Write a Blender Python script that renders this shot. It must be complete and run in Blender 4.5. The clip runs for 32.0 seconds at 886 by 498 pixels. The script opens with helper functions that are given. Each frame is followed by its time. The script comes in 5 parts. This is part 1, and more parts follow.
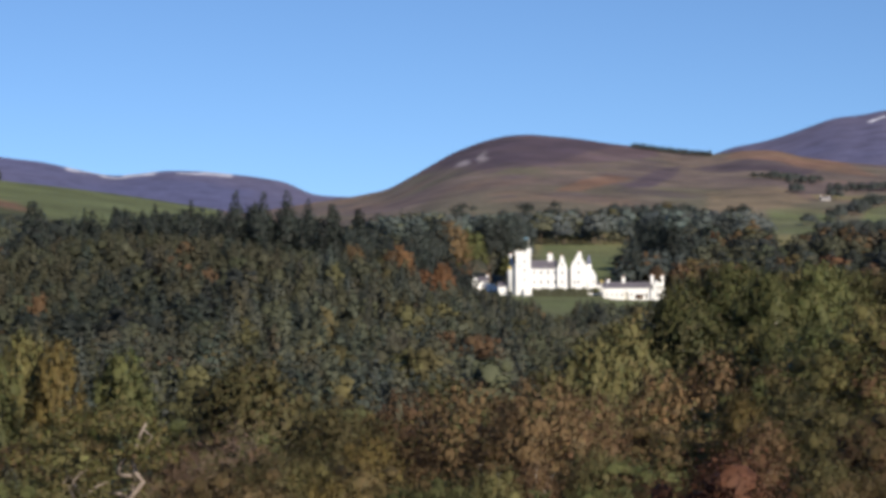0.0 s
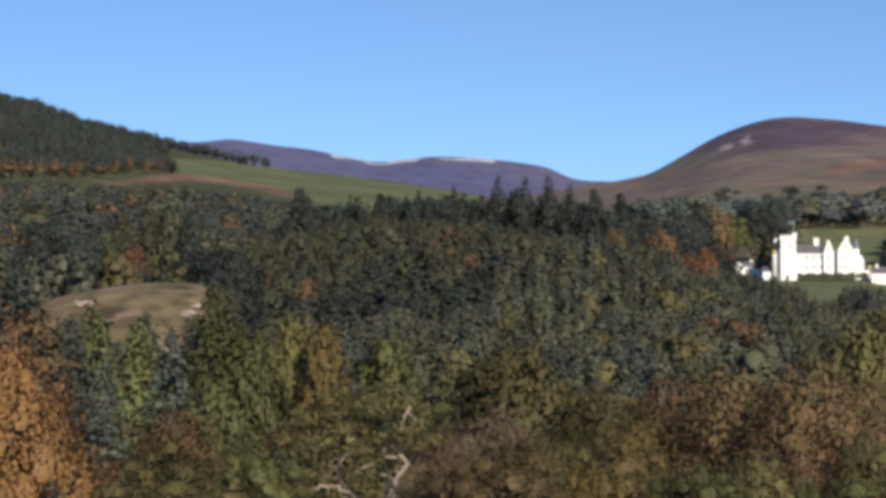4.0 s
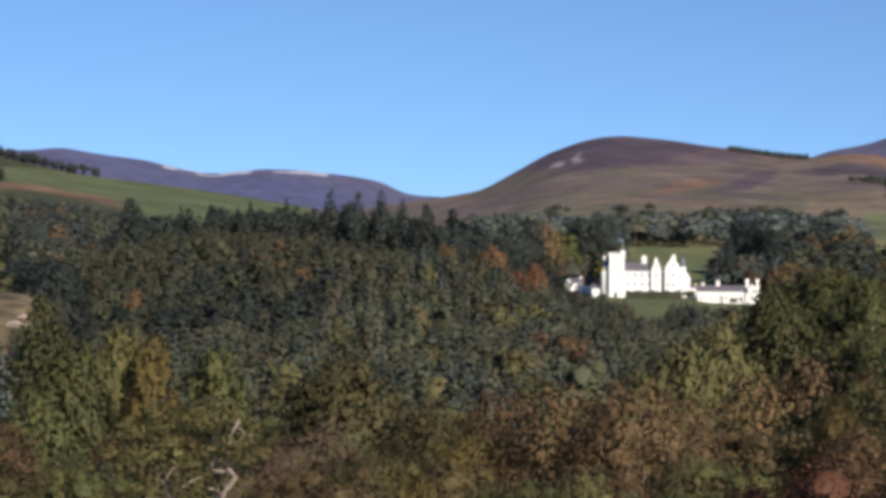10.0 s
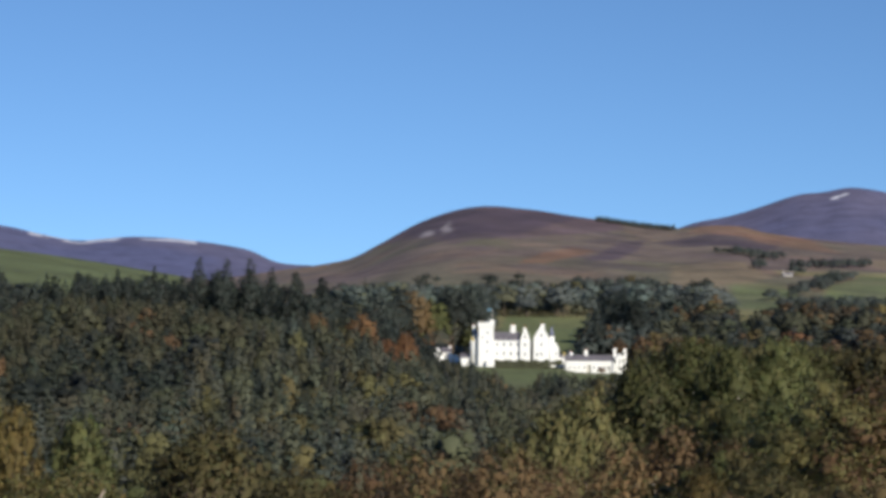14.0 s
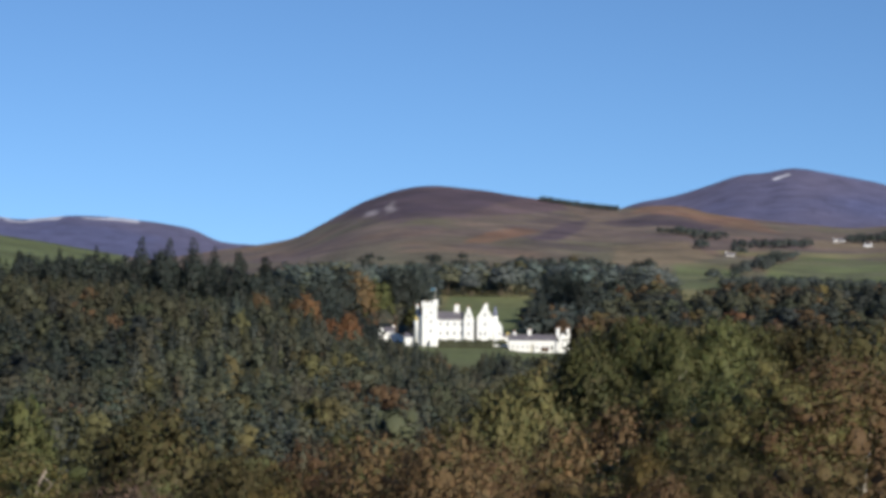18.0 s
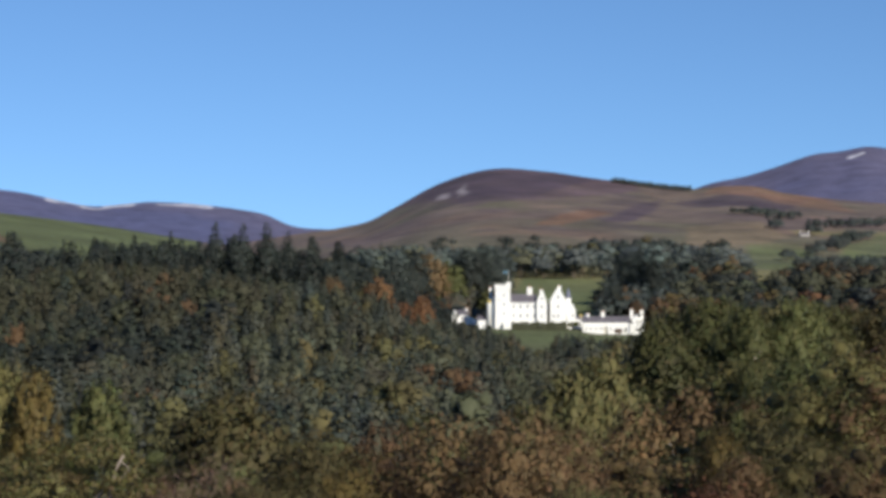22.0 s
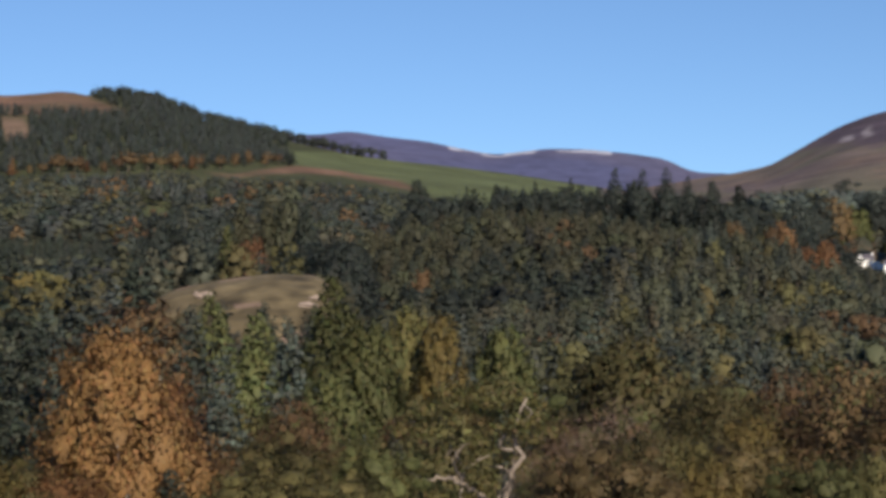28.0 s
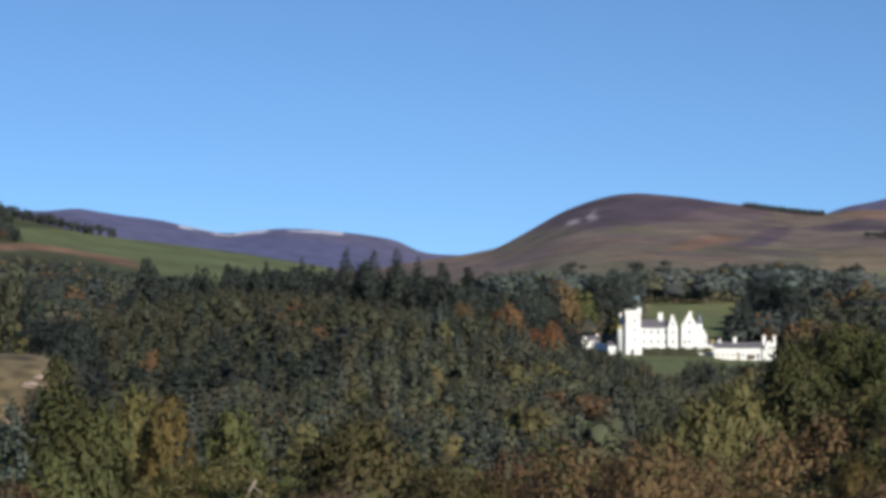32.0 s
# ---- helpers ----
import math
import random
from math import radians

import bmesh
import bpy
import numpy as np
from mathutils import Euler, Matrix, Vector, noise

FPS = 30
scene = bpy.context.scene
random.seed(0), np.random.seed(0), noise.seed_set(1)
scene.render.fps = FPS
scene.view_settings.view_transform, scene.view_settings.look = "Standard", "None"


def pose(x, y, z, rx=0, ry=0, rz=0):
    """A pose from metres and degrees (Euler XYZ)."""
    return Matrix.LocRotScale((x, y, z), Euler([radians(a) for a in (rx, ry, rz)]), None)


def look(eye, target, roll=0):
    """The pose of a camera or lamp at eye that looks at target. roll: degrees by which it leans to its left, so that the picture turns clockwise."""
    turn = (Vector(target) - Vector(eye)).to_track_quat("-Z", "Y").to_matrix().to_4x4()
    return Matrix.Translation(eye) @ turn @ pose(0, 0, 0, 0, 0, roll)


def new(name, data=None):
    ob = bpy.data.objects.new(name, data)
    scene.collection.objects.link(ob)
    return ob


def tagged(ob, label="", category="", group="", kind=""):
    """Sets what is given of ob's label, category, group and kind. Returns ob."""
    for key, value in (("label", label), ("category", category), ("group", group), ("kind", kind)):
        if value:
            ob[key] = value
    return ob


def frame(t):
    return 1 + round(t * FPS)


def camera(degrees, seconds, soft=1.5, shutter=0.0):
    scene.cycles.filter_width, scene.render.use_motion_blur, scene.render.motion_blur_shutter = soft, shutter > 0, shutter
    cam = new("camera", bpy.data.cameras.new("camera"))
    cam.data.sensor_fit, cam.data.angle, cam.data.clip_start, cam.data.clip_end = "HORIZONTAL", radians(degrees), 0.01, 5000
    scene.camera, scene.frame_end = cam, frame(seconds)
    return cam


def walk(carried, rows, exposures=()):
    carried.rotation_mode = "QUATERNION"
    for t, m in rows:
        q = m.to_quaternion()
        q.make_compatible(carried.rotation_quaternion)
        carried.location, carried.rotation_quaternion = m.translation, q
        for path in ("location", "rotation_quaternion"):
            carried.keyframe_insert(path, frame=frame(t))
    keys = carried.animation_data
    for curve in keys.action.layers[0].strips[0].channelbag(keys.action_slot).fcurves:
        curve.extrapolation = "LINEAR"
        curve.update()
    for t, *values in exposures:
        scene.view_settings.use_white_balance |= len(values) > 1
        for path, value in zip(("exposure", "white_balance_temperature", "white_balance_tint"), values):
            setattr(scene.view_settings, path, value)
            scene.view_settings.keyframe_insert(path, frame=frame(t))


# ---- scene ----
# Bearings are degrees clockwise from the castle tower, ranges are metres from the viewpoint.
EYE = (0.0, 0.0, 60.0)
cam = camera(26.74, 32.0, soft=4.0)
# seconds, bearing, tilt up, roll
TURN = (
    (0.0, -2.221, -0.886, 0.370),
    (0.5, -3.142, -1.161, 0.339),
    (1.0, -4.322, -1.152, 0.343),
    (1.5, -5.076, -1.401, 0.574),
    (2.0, -6.864, -1.422, 0.850),
    (2.5, -8.755, -1.223, 1.088),
    (4.5, -10.788, -1.276, 0.435),
    (5.0, -11.749, -1.091, 0.266),
    (5.5, -12.821, -1.379, 0.307),
    (6.0, -13.720, -1.539, 0.455),
    (6.5, -13.393, -1.766, 0.377),
    (7.0, -12.039, -1.739, 0.239),
    (7.5, -11.041, -1.446, 0.307),
    (8.0, -9.593, -1.391, 0.376),
    (8.5, -8.177, -1.412, 0.122),
    (9.0, -6.925, -1.327, -0.041),
    (9.5, -5.890, -0.998, -0.040),
    (10.0, -5.095, -0.868, -0.246),
    (10.5, -4.554, -0.608, -0.464),
    (11.0, -4.111, -0.153, -0.357),
    (11.5, -3.666, 0.139, -0.105),
    (12.0, -2.855, 0.207, -0.348),
    (12.5, -2.697, 0.851, -0.332),
    (13.0, -2.481, 1.320, -0.372),
    (13.5, -2.074, 1.205, -0.225),
    (14.0, -1.107, 1.277, -0.498),
    (14.5, -0.341, 1.301, -0.432),
    (16.5, 0.814, 0.978, -0.750),
    (17.0, 0.640, 0.832, -0.690),
    (17.5, 0.657, 0.803, -0.826),
    (18.0, 0.626, 0.667, -0.571),
    (18.5, 0.457, 0.632, -0.675),
    (19.0, 0.414, 0.548, -0.762),
    (19.5, 0.187, 0.485, -0.704),
    (20.0, -0.088, 0.461, -0.471),
    (20.5, 0.041, 0.338, -0.496),
    (21.0, -0.037, 0.273, -0.445),
    (21.5, -0.447, 0.264, -0.203),
    (22.0, -1.595, 0.131, -0.018),
    (22.5, -2.534, 0.078, -0.025),
    (23.0, -3.413, 0.079, 0.115),
    (23.5, -4.406, -0.070, 0.088),
    (24.0, -5.468, -0.183, 0.272),
    (24.5, -6.581, -0.328, 0.511),
    (25.0, -7.671, -0.488, 0.591),
    (25.5, -8.672, -0.646, 0.433),
    (27.5, -12.583, -1.861, 0.785),
    (28.0, -13.844, -1.486, 0.589),
    (28.5, -16.026, -1.393, 0.461),
    (29.0, -15.746, -1.245, 0.026),
    (29.5, -15.272, -1.138, -0.191),
    (30.0, -12.951, -0.813, -0.013),
    (30.5, -10.794, -0.798, 0.008),
    (31.0, -8.729, -0.272, -0.030),
    (31.5, -7.196, 0.283, 0.044),
    (32.0, -5.581, 0.922, 0.100),
)
walk(cam, [(t, pose(*EYE, 90 + tilt, 0, -yaw) @ pose(0, 0, 0, 0, 0, -roll)) for t, yaw, tilt, roll in TURN],
     [(0.0, 0.36, 6700, 10), (6.0, 0.44, 6850, 10), (9.0, 0.39, 6700, 10), (11.0, 0.42, 6650, 9), (12.0, 0.26, 6520, 7), (13.0, 0.27, 6480, 6), (19.0, 0.28, 6450, 6), (23.0, 0.29, 6500, 7), (28.5, 0.29, 6900, 10),
      (32.0, 0.29, 6450, 6)])

# ---------------------------------------------------------------- light
SUN_BEARING, SUN_HEIGHT = 147.0, 33.0
world = bpy.data.worlds.new("sky")
scene.world = world
world.use_nodes = True
wn = world.node_tree
sky = wn.nodes.new("ShaderNodeTexSky")
sky.sky_type = "NISHITA"
sky.sun_disc = False
sky.sun_elevation = radians(SUN_HEIGHT)
sky.sun_rotation = radians(SUN_BEARING)
sky.air_density, sky.dust_density, sky.ozone_density, sky.altitude = 1.0, 0.0, 7.6, 1200
wn.nodes["Background"].inputs["Strength"].default_value = 0.1045
# the clear upper sky reaches down to the hills
here = wn.nodes.new("ShaderNodeTexCoord")
raised, unit = wn.nodes.new("ShaderNodeVectorMath"), wn.nodes.new("ShaderNodeVectorMath")
raised.operation, unit.operation = "ADD", "NORMALIZE"
raised.inputs[1].default_value = (0, 0, 0.105)
wn.links.new(here.outputs["Generated"], raised.inputs[0])
wn.links.new(raised.outputs[0], unit.inputs[0])
wn.links.new(unit.outputs[0], sky.inputs["Vector"])
wn.links.new(sky.outputs["Color"], wn.nodes["Background"].inputs["Color"])
lamp = bpy.data.lights.new("sun", "SUN")
lamp.energy, lamp.angle, lamp.color = 4.9, radians(0.5), (1.0, 0.915, 0.80)
sun = new("sun", lamp)
sun_from = Vector((math.sin(radians(SUN_BEARING)) * math.cos(radians(SUN_HEIGHT)),
                   math.cos(radians(SUN_BEARING)) * math.cos(radians(SUN_HEIGHT)), math.sin(radians(SUN_HEIGHT))))
sun.matrix_world = look(sun_from * 300, (0, 0, 0))


# ---------------------------------------------------------------- materials
def material(name, color=(0.5, 0.5, 0.5), rough=0.8, attribute="", coarse=0.05, fine=1.5, vary=0.35, bump=0.0,
             metal=0.0, island=0.0, through_light=0.0, random_object=0.0, dapple=0.0):
    """A surface whose colour wanders at two scales, with optional fine relief."""
    m = bpy.data.materials.new(name)
    m.use_nodes = True
    n, l = m.node_tree.nodes, m.node_tree.links
    bsdf = n["Principled BSDF"]
    bsdf.inputs["Roughness"].default_value = rough
    bsdf.inputs["Metallic"].default_value = metal
    bsdf.inputs["Specular IOR Level"].default_value = 0.25
    geo = n.new("ShaderNodeNewGeometry")

    def noise_at(scale, detail):
        t = n.new("ShaderNodeTexNoise")
        t.inputs["Scale"].default_value = scale
        t.inputs["Detail"].default_value = detail
        l.new(geo.outputs["Position"], t.inputs["Vector"])
        return t.outputs["Fac"]

    def math_node(op, a, b):
        t = n.new("ShaderNodeMath")
        t.operation = op
        for k, v in enumerate((a, b)):
            if isinstance(v, (int, float)):
                t.inputs[k].default_value = v
            else:
                l.new(v, t.inputs[k])
        return t.outputs[0]

    f = noise_at(fine, 4)
    spots = f
    if dapple:
        spots = math_node("MULTIPLY_ADD", f, dapple)
        spots.node.inputs[2].default_value = 0.5 - dapple / 2
        spots.node.use_clamp = True
    wide = noise_at(coarse, 3)
    if dapple:
        wide = math_node("MULTIPLY_ADD", wide, 1.8)
        wide.node.inputs[2].default_value = -0.4
        wide.node.use_clamp = True
    gain = math_node("MULTIPLY_ADD", math_node("ADD", wide, spots), vary)
    gain.node.inputs[2].default_value = 1 - vary
    if island:
        r = math_node("MULTIPLY_ADD", geo.outputs["Random Per Island"], island)
        r.node.inputs[2].default_value = 1 - island / 2
        gain = math_node("MULTIPLY", gain, r)
    hue = None
    if random_object:
        info = n.new("ShaderNodeObjectInfo")
        r = math_node("MULTIPLY_ADD", info.outputs["Random"], random_object)
        r.node.inputs[2].default_value = 1 - random_object / 2
        gain = math_node("MULTIPLY", gain, r)
        hue = math_node("MULTIPLY_ADD", info.outputs["Random"], 0.02)
        hue.node.inputs[2].default_value = 0.490
    if attribute:
        a = n.new("ShaderNodeAttribute")
        a.attribute_name = attribute
        base = a.outputs["Color"]
    else:
        rgb = n.new("ShaderNodeRGB")
        rgb.outputs[0].default_value = (*color, 1)
        base = rgb.outputs[0]
    hsv = n.new("ShaderNodeHueSaturation")
    l.new(base, hsv.inputs["Color"])
    l.new(gain, hsv.inputs["Value"])
    if hue is not None:
        l.new(hue, hsv.inputs["Hue"])
    l.new(hsv.outputs["Color"], bsdf.inputs["Base Color"])
    if bump:
        b = n.new("ShaderNodeBump")
        b.inputs["Strength"].default_value = 0.85
        b.inputs["Distance"].default_value = bump
        l.new(f, b.inputs["Height"])
        l.new(b.outputs["Normal"], bsdf.inputs["Normal"])
    if through_light:
        tr = n.new("ShaderNodeBsdfTranslucent")
        l.new(hsv.outputs["Color"], tr.inputs["Color"])
        mix = n.new("ShaderNodeMixShader")
        mix.inputs["Fac"].default_value = through_light
        l.new(bsdf.outputs["BSDF"], mix.inputs[1])
        l.new(tr.outputs["BSDF"], mix.inputs[2])
        l.new(mix.outputs["Shader"], n["Material Output"].inputs["Surface"])
    return m


LAND = material("land_cover", attribute="cover", rough=0.95, coarse=0.02, fine=0.24, vary=1.1, bump=1.2)
LEAF = material("leaves", attribute="tint", rough=0.7, coarse=0.22, fine=2.2, vary=0.4, island=0.2, through_light=0.28, dapple=1.6)
LEAF_NEAR = material("tree_leaves", attribute="tint", rough=0.65, coarse=0.55, fine=8.0, vary=0.5, island=0.2,
                     through_light=0.4, random_object=0.68, dapple=1.6)
BARK = material("bark", (0.13, 0.10, 0.075), 0.9, coarse=0.6, fine=6, vary=0.5, bump=0.03)
PALE_BARK = material("pale_bark", (0.27, 0.22, 0.18), 0.85, coarse=0.7, fine=5, vary=0.55, bump=0.02)
BIRCH_BARK = material("birch_bark", (0.50, 0.45, 0.40), 0.7, coarse=0.8, fine=7, vary=0.4, bump=0.01)
WHITE = material("white_harling", (0.80, 0.79, 0.76), 0.9, coarse=0.15, fine=3, vary=0.08, bump=0.01)
SLATE = material("slate", (0.11, 0.10, 0.115), 0.6, coarse=0.3, fine=2, vary=0.35, bump=0.02)
STONE = material("grey_stone", (0.34, 0.32, 0.30), 0.85, coarse=0.4, fine=3, vary=0.3, bump=0.02)
ROCK = material("lichened_rock", (0.27, 0.21, 0.17), 0.9, coarse=0.5, fine=3, vary=0.5, bump=0.05)
GLASS = material("window_glass", (0.17, 0.18, 0.20), 0.08, vary=0.1)
FRAME = material("window_frame_paint", (0.62, 0.60, 0.58), 0.6, vary=0.1)
LEAD = material("lead_cap", (0.16, 0.17, 0.24), 0.5, vary=0.15)
OCHRE = material("ochre_slate", (0.55, 0.42, 0.12), 0.6, vary=0.2)
WOOD = material("painted_wood", (0.60, 0.57, 0.50), 0.6, vary=0.15)
FLAG = material("flag_cloth", (0.16, 0.30, 0.40), 0.8, vary=0.2)
RED_CLAY = material("clay_pot", (0.42, 0.20, 0.12), 0.8, vary=0.2)


# ---------------------------------------------------------------- lie of the land
def ridge(bearing, knots):
    """A smooth profile over the bearings through (bearing, value) knots."""
    b = np.arange(-60, 60.001, 0.1)
    v = np.interp(b, [k[0] for k in knots], [k[1] for k in knots])
    k = np.hanning(13)
    v = np.convolve(np.pad(v, 6, mode="edge"), k / k.sum(), "valid")
    return np.interp(bearing, b, v)


def lattice(ix, iy, seed):
    h = (ix.astype(np.int64) * 374761393 + iy.astype(np.int64) * 668265263 + seed * 69069) & 0x7FFFFFFF
    h = ((h ^ (h >> 13)) * 1274126177) & 0x7FFFFFFF
    return ((h ^ (h >> 16)) & 0xFFFF) / 65535.0


def relief(x, y, size, octaves=4, seed=1):
    """Fractal value noise, about -1 to 1."""
    out, gain, total = np.zeros(np.shape(x)), 1.0, 0.0
    for o in range(octaves):
        u, v = np.asarray(x) / size + 57.3 * o, np.asarray(y) / size + 31.7 * o
        i, j = np.floor(u), np.floor(v)
        a, b = u - i, v - j
        a, b = a * a * (3 - 2 * a), b * b * (3 - 2 * b)
        c = (lattice(i, j, seed) * (1 - a) * (1 - b) + lattice(i + 1, j, seed) * a * (1 - b)
             + lattice(i, j + 1, seed) * (1 - a) * b + lattice(i + 1, j + 1, seed) * a * b)
        out, total = out + gain * (2 * c - 1), total + gain
        gain, size = gain * 0.5, size * 0.5
    return out / total


def up(degrees, distance):
    return EYE[2] + distance * np.tan(np.radians(degrees))


LEFT_CREST = ((-60, 2.4), (-40, 2.8), (-29.3, 3.15), (-28.5, 3.33), (-26.8, 3.28), (-25.2, 3.43), (-24.5, 3.27), (-23.5, 3.3),
              (-22.1, 2.95), (-21.5, 2.65), (-20.4, 2.35), (-19.2, 2.05), (-17.5, 1.66), (-16.5, 1.42), (-15.2, 1.24),
              (-13.8, 1.08), (-11.7, 0.8), (-10.6, 0.62), (-8, 0.2), (-5, -0.3), (-3, -1.2), (-1, -3))
HILL_CREST = ((-20, -1), (-8, 0.3), (-5.9, 0.62), (-5.0, 0.74), (-3.9, 0.95), (-2.9, 1.50), (-1.9, 2.07), (-1, 2.40),
              (-0.3, 2.57), (0.4, 2.62), (1.1, 2.55), (1.9, 2.48), (2.8, 2.33), (4, 2.18), (5, 2.04), (5.9, 1.95), (6.5, 2.0),
              (7, 2.07), (8, 2.05), (8.5, 1.88), (9.7, 1.70), (11.4, 1.54), (13, 1.40), (14.2, 1.5), (20, 1.4), (60, 1.2))
FAR_CREST = ((-60, 2), (-25, 2.2), (-17.6, 2.06), (-16.7, 2.17), (-15.5, 1.97), (-14.3, 1.83), (-12.9, 1.51), (-12.2, 1.39),
             (-10.6, 1.56), (-9.4, 1.52), (-8.1, 1.38), (-7, 1.20), (-6.3, 0.82), (-5.6, 0.74), (-5, 0.74), (-4, 0.4), (0, 0))
PEAK_CREST = ((3, 0.6), (6, 1.93), (6.6, 2.15), (7.6, 2.32), (8.3, 2.53), (9.7, 3.02), (10.4, 3.05), (11.2, 3.23), (11.9, 3.13),
              (13, 2.91), (13.7, 2.78), (14.2, 2.63), (18, 1.9), (30, 1.5), (60, 1.5))
MOUND_CREST = ((-25.5, -6.5), (-23.5, -3.6), (-22.3, -2.7), (-21, -2.42), (-19.2, -2.2), (-17.5, -2.3), (-17.0, -3.0), (-16.5, -6.5))
KNOLL_CREST = ((-19, -3.0), (-17, -2.1), (-15, -1.5), (-12, -0.95), (-9, -1.0), (-6.5, -1.2), (-4, -1.9), (-2.5, -2.6), (-1, -3.2))


def slope(d, start, crest, power, back):
    """0 at the foot, 1 on the crest, falling gently behind it."""
    t = np.clip((d - start) / (crest - start), 0, 1) ** power
    return np.where(d > crest, 1 - np.clip((d - crest) / back, 0, 1) * 0.35, t)


def height(bearing, d):
    """The height of the ground at a bearing and range."""
    bearing, d = np.asarray(bearing, float), np.asarray(d, float)
    a = np.radians(bearing)
    x, y = d * np.sin(a), d * np.cos(a)
    z = np.interp(d, (0, 6, 15, 60, 110, 200, 300, 450, 900, 1000, 1060, 1350, 1500, 1800, 2300, 5000),
                  (58.2, 58.0, 55.5, 41, 35, 27, 22, 18, 18.5, 19.5, 21.5, 40, 42, 49, 60, 60))
    z = z + 13 * np.exp(-((bearing - 8.5) / 3.6) ** 2 - ((d - 215) / 85) ** 2)
    z = z + np.maximum(up(ridge(bearing, MOUND_CREST), 355) - 20.5, 0) * np.exp(-((d - 355) / 60) ** 2)
    knoll = up(ridge(bearing, KNOLL_CREST), 750) - 18
    z = z + np.maximum(knoll, 0) * np.exp(-((d - 760) / np.where(d < 760, 190, 150)) ** 2)
    left = np.where(d < 820, -99, 19 + (up(ridge(bearing, LEFT_CREST), 2300) - 19) * slope(d, 820, 2300, 1.15, 900))
    hill = np.where(d < 1650, -99, 45 + (up(ridge(bearing, HILL_CREST), 3300) - 45) * slope(d, 1650, 3300, 1.25, 1200))
    far = np.where(d < 3600, -99, 40 + (up(ridge(bearing, FAR_CREST), 4700) - 40) * slope(d, 3600, 4700, 1.0, 900))
    peak = np.where(d < 3600, -99, 60 + (up(ridge(bearing, PEAK_CREST), 4750) - 60) * slope(d, 3600, 4750, 1.0, 900))
    rough = relief(x, y, 420, 5, 3) * np.interp(d, (0, 900, 1600, 3000, 5000), (0.4, 1.2, 6, 9, 10))
    crest = np.minimum(np.minimum(np.abs(d - 2300), np.abs(d - 3300)), np.abs(d - 4725))
    z = np.maximum(np.maximum(z, left), np.maximum(hill, np.maximum(far, peak)))
    flat = np.exp(-((bearing - 1.3) / 3.0) ** 4 - ((d - 985) / 75) ** 4)
    z = z - 2.6 * np.exp(-((bearing - 3.7) / 1.05) ** 4 - ((d - 978) / 26) ** 4)
    return z + rough * np.clip(crest / 300, 0.12, 1) * (1 - flat)


def spot(bearing, d, lift=0.0):
    a = radians(bearing)
    return Vector((d * math.sin(a), d * math.cos(a), float(height(bearing, d)) + lift))

# ---- end of the lie of the land
# ---------------------------------------------------------------- building helpers
def part(name, bm, mat, parent=None, label=""):
    """Links a bmesh as one mesh object, under a thing or a part."""
    me = bpy.data.meshes.new(name)
    bm.to_mesh(me)
    bm.free()
    me.materials.append(mat)
    ob = new(name, me)
    if parent:
        ob.parent = parent
    return tagged(ob, label)


def thing(name, place, label, category, group="", turn=0.0):
    ob = new(name)
    ob.empty_display_size = 0.5
    ob.matrix_world = Matrix.Translation(place) @ pose(0, 0, 0, 0, 0, turn)
    return tagged(ob, label, category, group)


def add_box(bm, x0, x1, y0, y1, z0, z1):
    v = [bm.verts.new((x, y, z)) for x in (x0, x1) for y in (y0, y1) for z in (z0, z1)]
    for f in ((0, 1, 3, 2), (4, 6, 7, 5), (0, 4, 5, 1), (2, 3, 7, 6), (0, 2, 6, 4), (1, 5, 7, 3)):
        bm.faces.new([v[i] for i in f])
    return bm


def boxes(*sizes):
    bm = bmesh.new()
    for s in sizes:
        add_box(bm, *s)
    return bm


def prism(outline, y0, y1):
    """An outline in x and z, given depth along y."""
    bm = bmesh.new()
    a = [bm.verts.new((x, y0, z)) for x, z in outline]
    b = [bm.verts.new((x, y1, z)) for x, z in outline]
    bm.faces.new(a[::-1])
    bm.faces.new(b)
    for i in range(len(a)):
        j = (i + 1) % len(a)
        bm.faces.new((a[i], a[j], b[j], b[i]))
    bmesh.ops.recalc_face_normals(bm, faces=bm.faces)
    return bm


def roof_shape(x0, x1, y0, y1, eave, top, over=0.35, hip=0.0):
    """A pitched roof with its ridge along x."""
    bm = bmesh.new()
    ym = (y0 + y1) / 2
    p = [(x0 - over, y0 - over, eave), (x1 + over, y0 - over, eave), (x1 + over, y1 + over, eave), (x0 - over, y1 + over, eave),
         (x0 - over + hip, ym, top), (x1 + over - hip, ym, top)]
    v = [bm.verts.new(q) for q in p]
    for f in ((0, 1, 5, 4), (2, 3, 4, 5), (0, 4, 3), (1, 2, 5), (0, 3, 2, 1)):
        bm.faces.new([v[i] for i in f])
    bmesh.ops.recalc_face_normals(bm, faces=bm.faces)
    return bm


def tube(points, radii, sides=7):
    """A tapering tube through points."""
    bm = bmesh.new()
    add_tube(bm, points, radii, sides)
    return bm


def add_tube(bm, points, radii, sides=7):
    rings = []
    for i, (p, r) in enumerate(zip(points, radii)):
        p, r = Vector(p), float(r)
        way = (Vector(points[min(i + 1, len(points) - 1)]) - Vector(points[max(i - 1, 0)])).normalized()
        side = way.orthogonal().normalized()
        other = way.cross(side)
        rings.append([bm.verts.new(p + r * (math.cos(a) * side + math.sin(a) * other))
                      for a in (2 * math.pi * k / sides for k in range(sides))])
    for a, b in zip(rings, rings[1:]):
        for k in range(sides):
            f = bm.faces.new((a[k], a[(k + 1) % sides], b[(k + 1) % sides], b[k]))
            f.smooth = True
    bm.faces.new(rings[0][::-1])
    bm.faces.new(rings[-1])


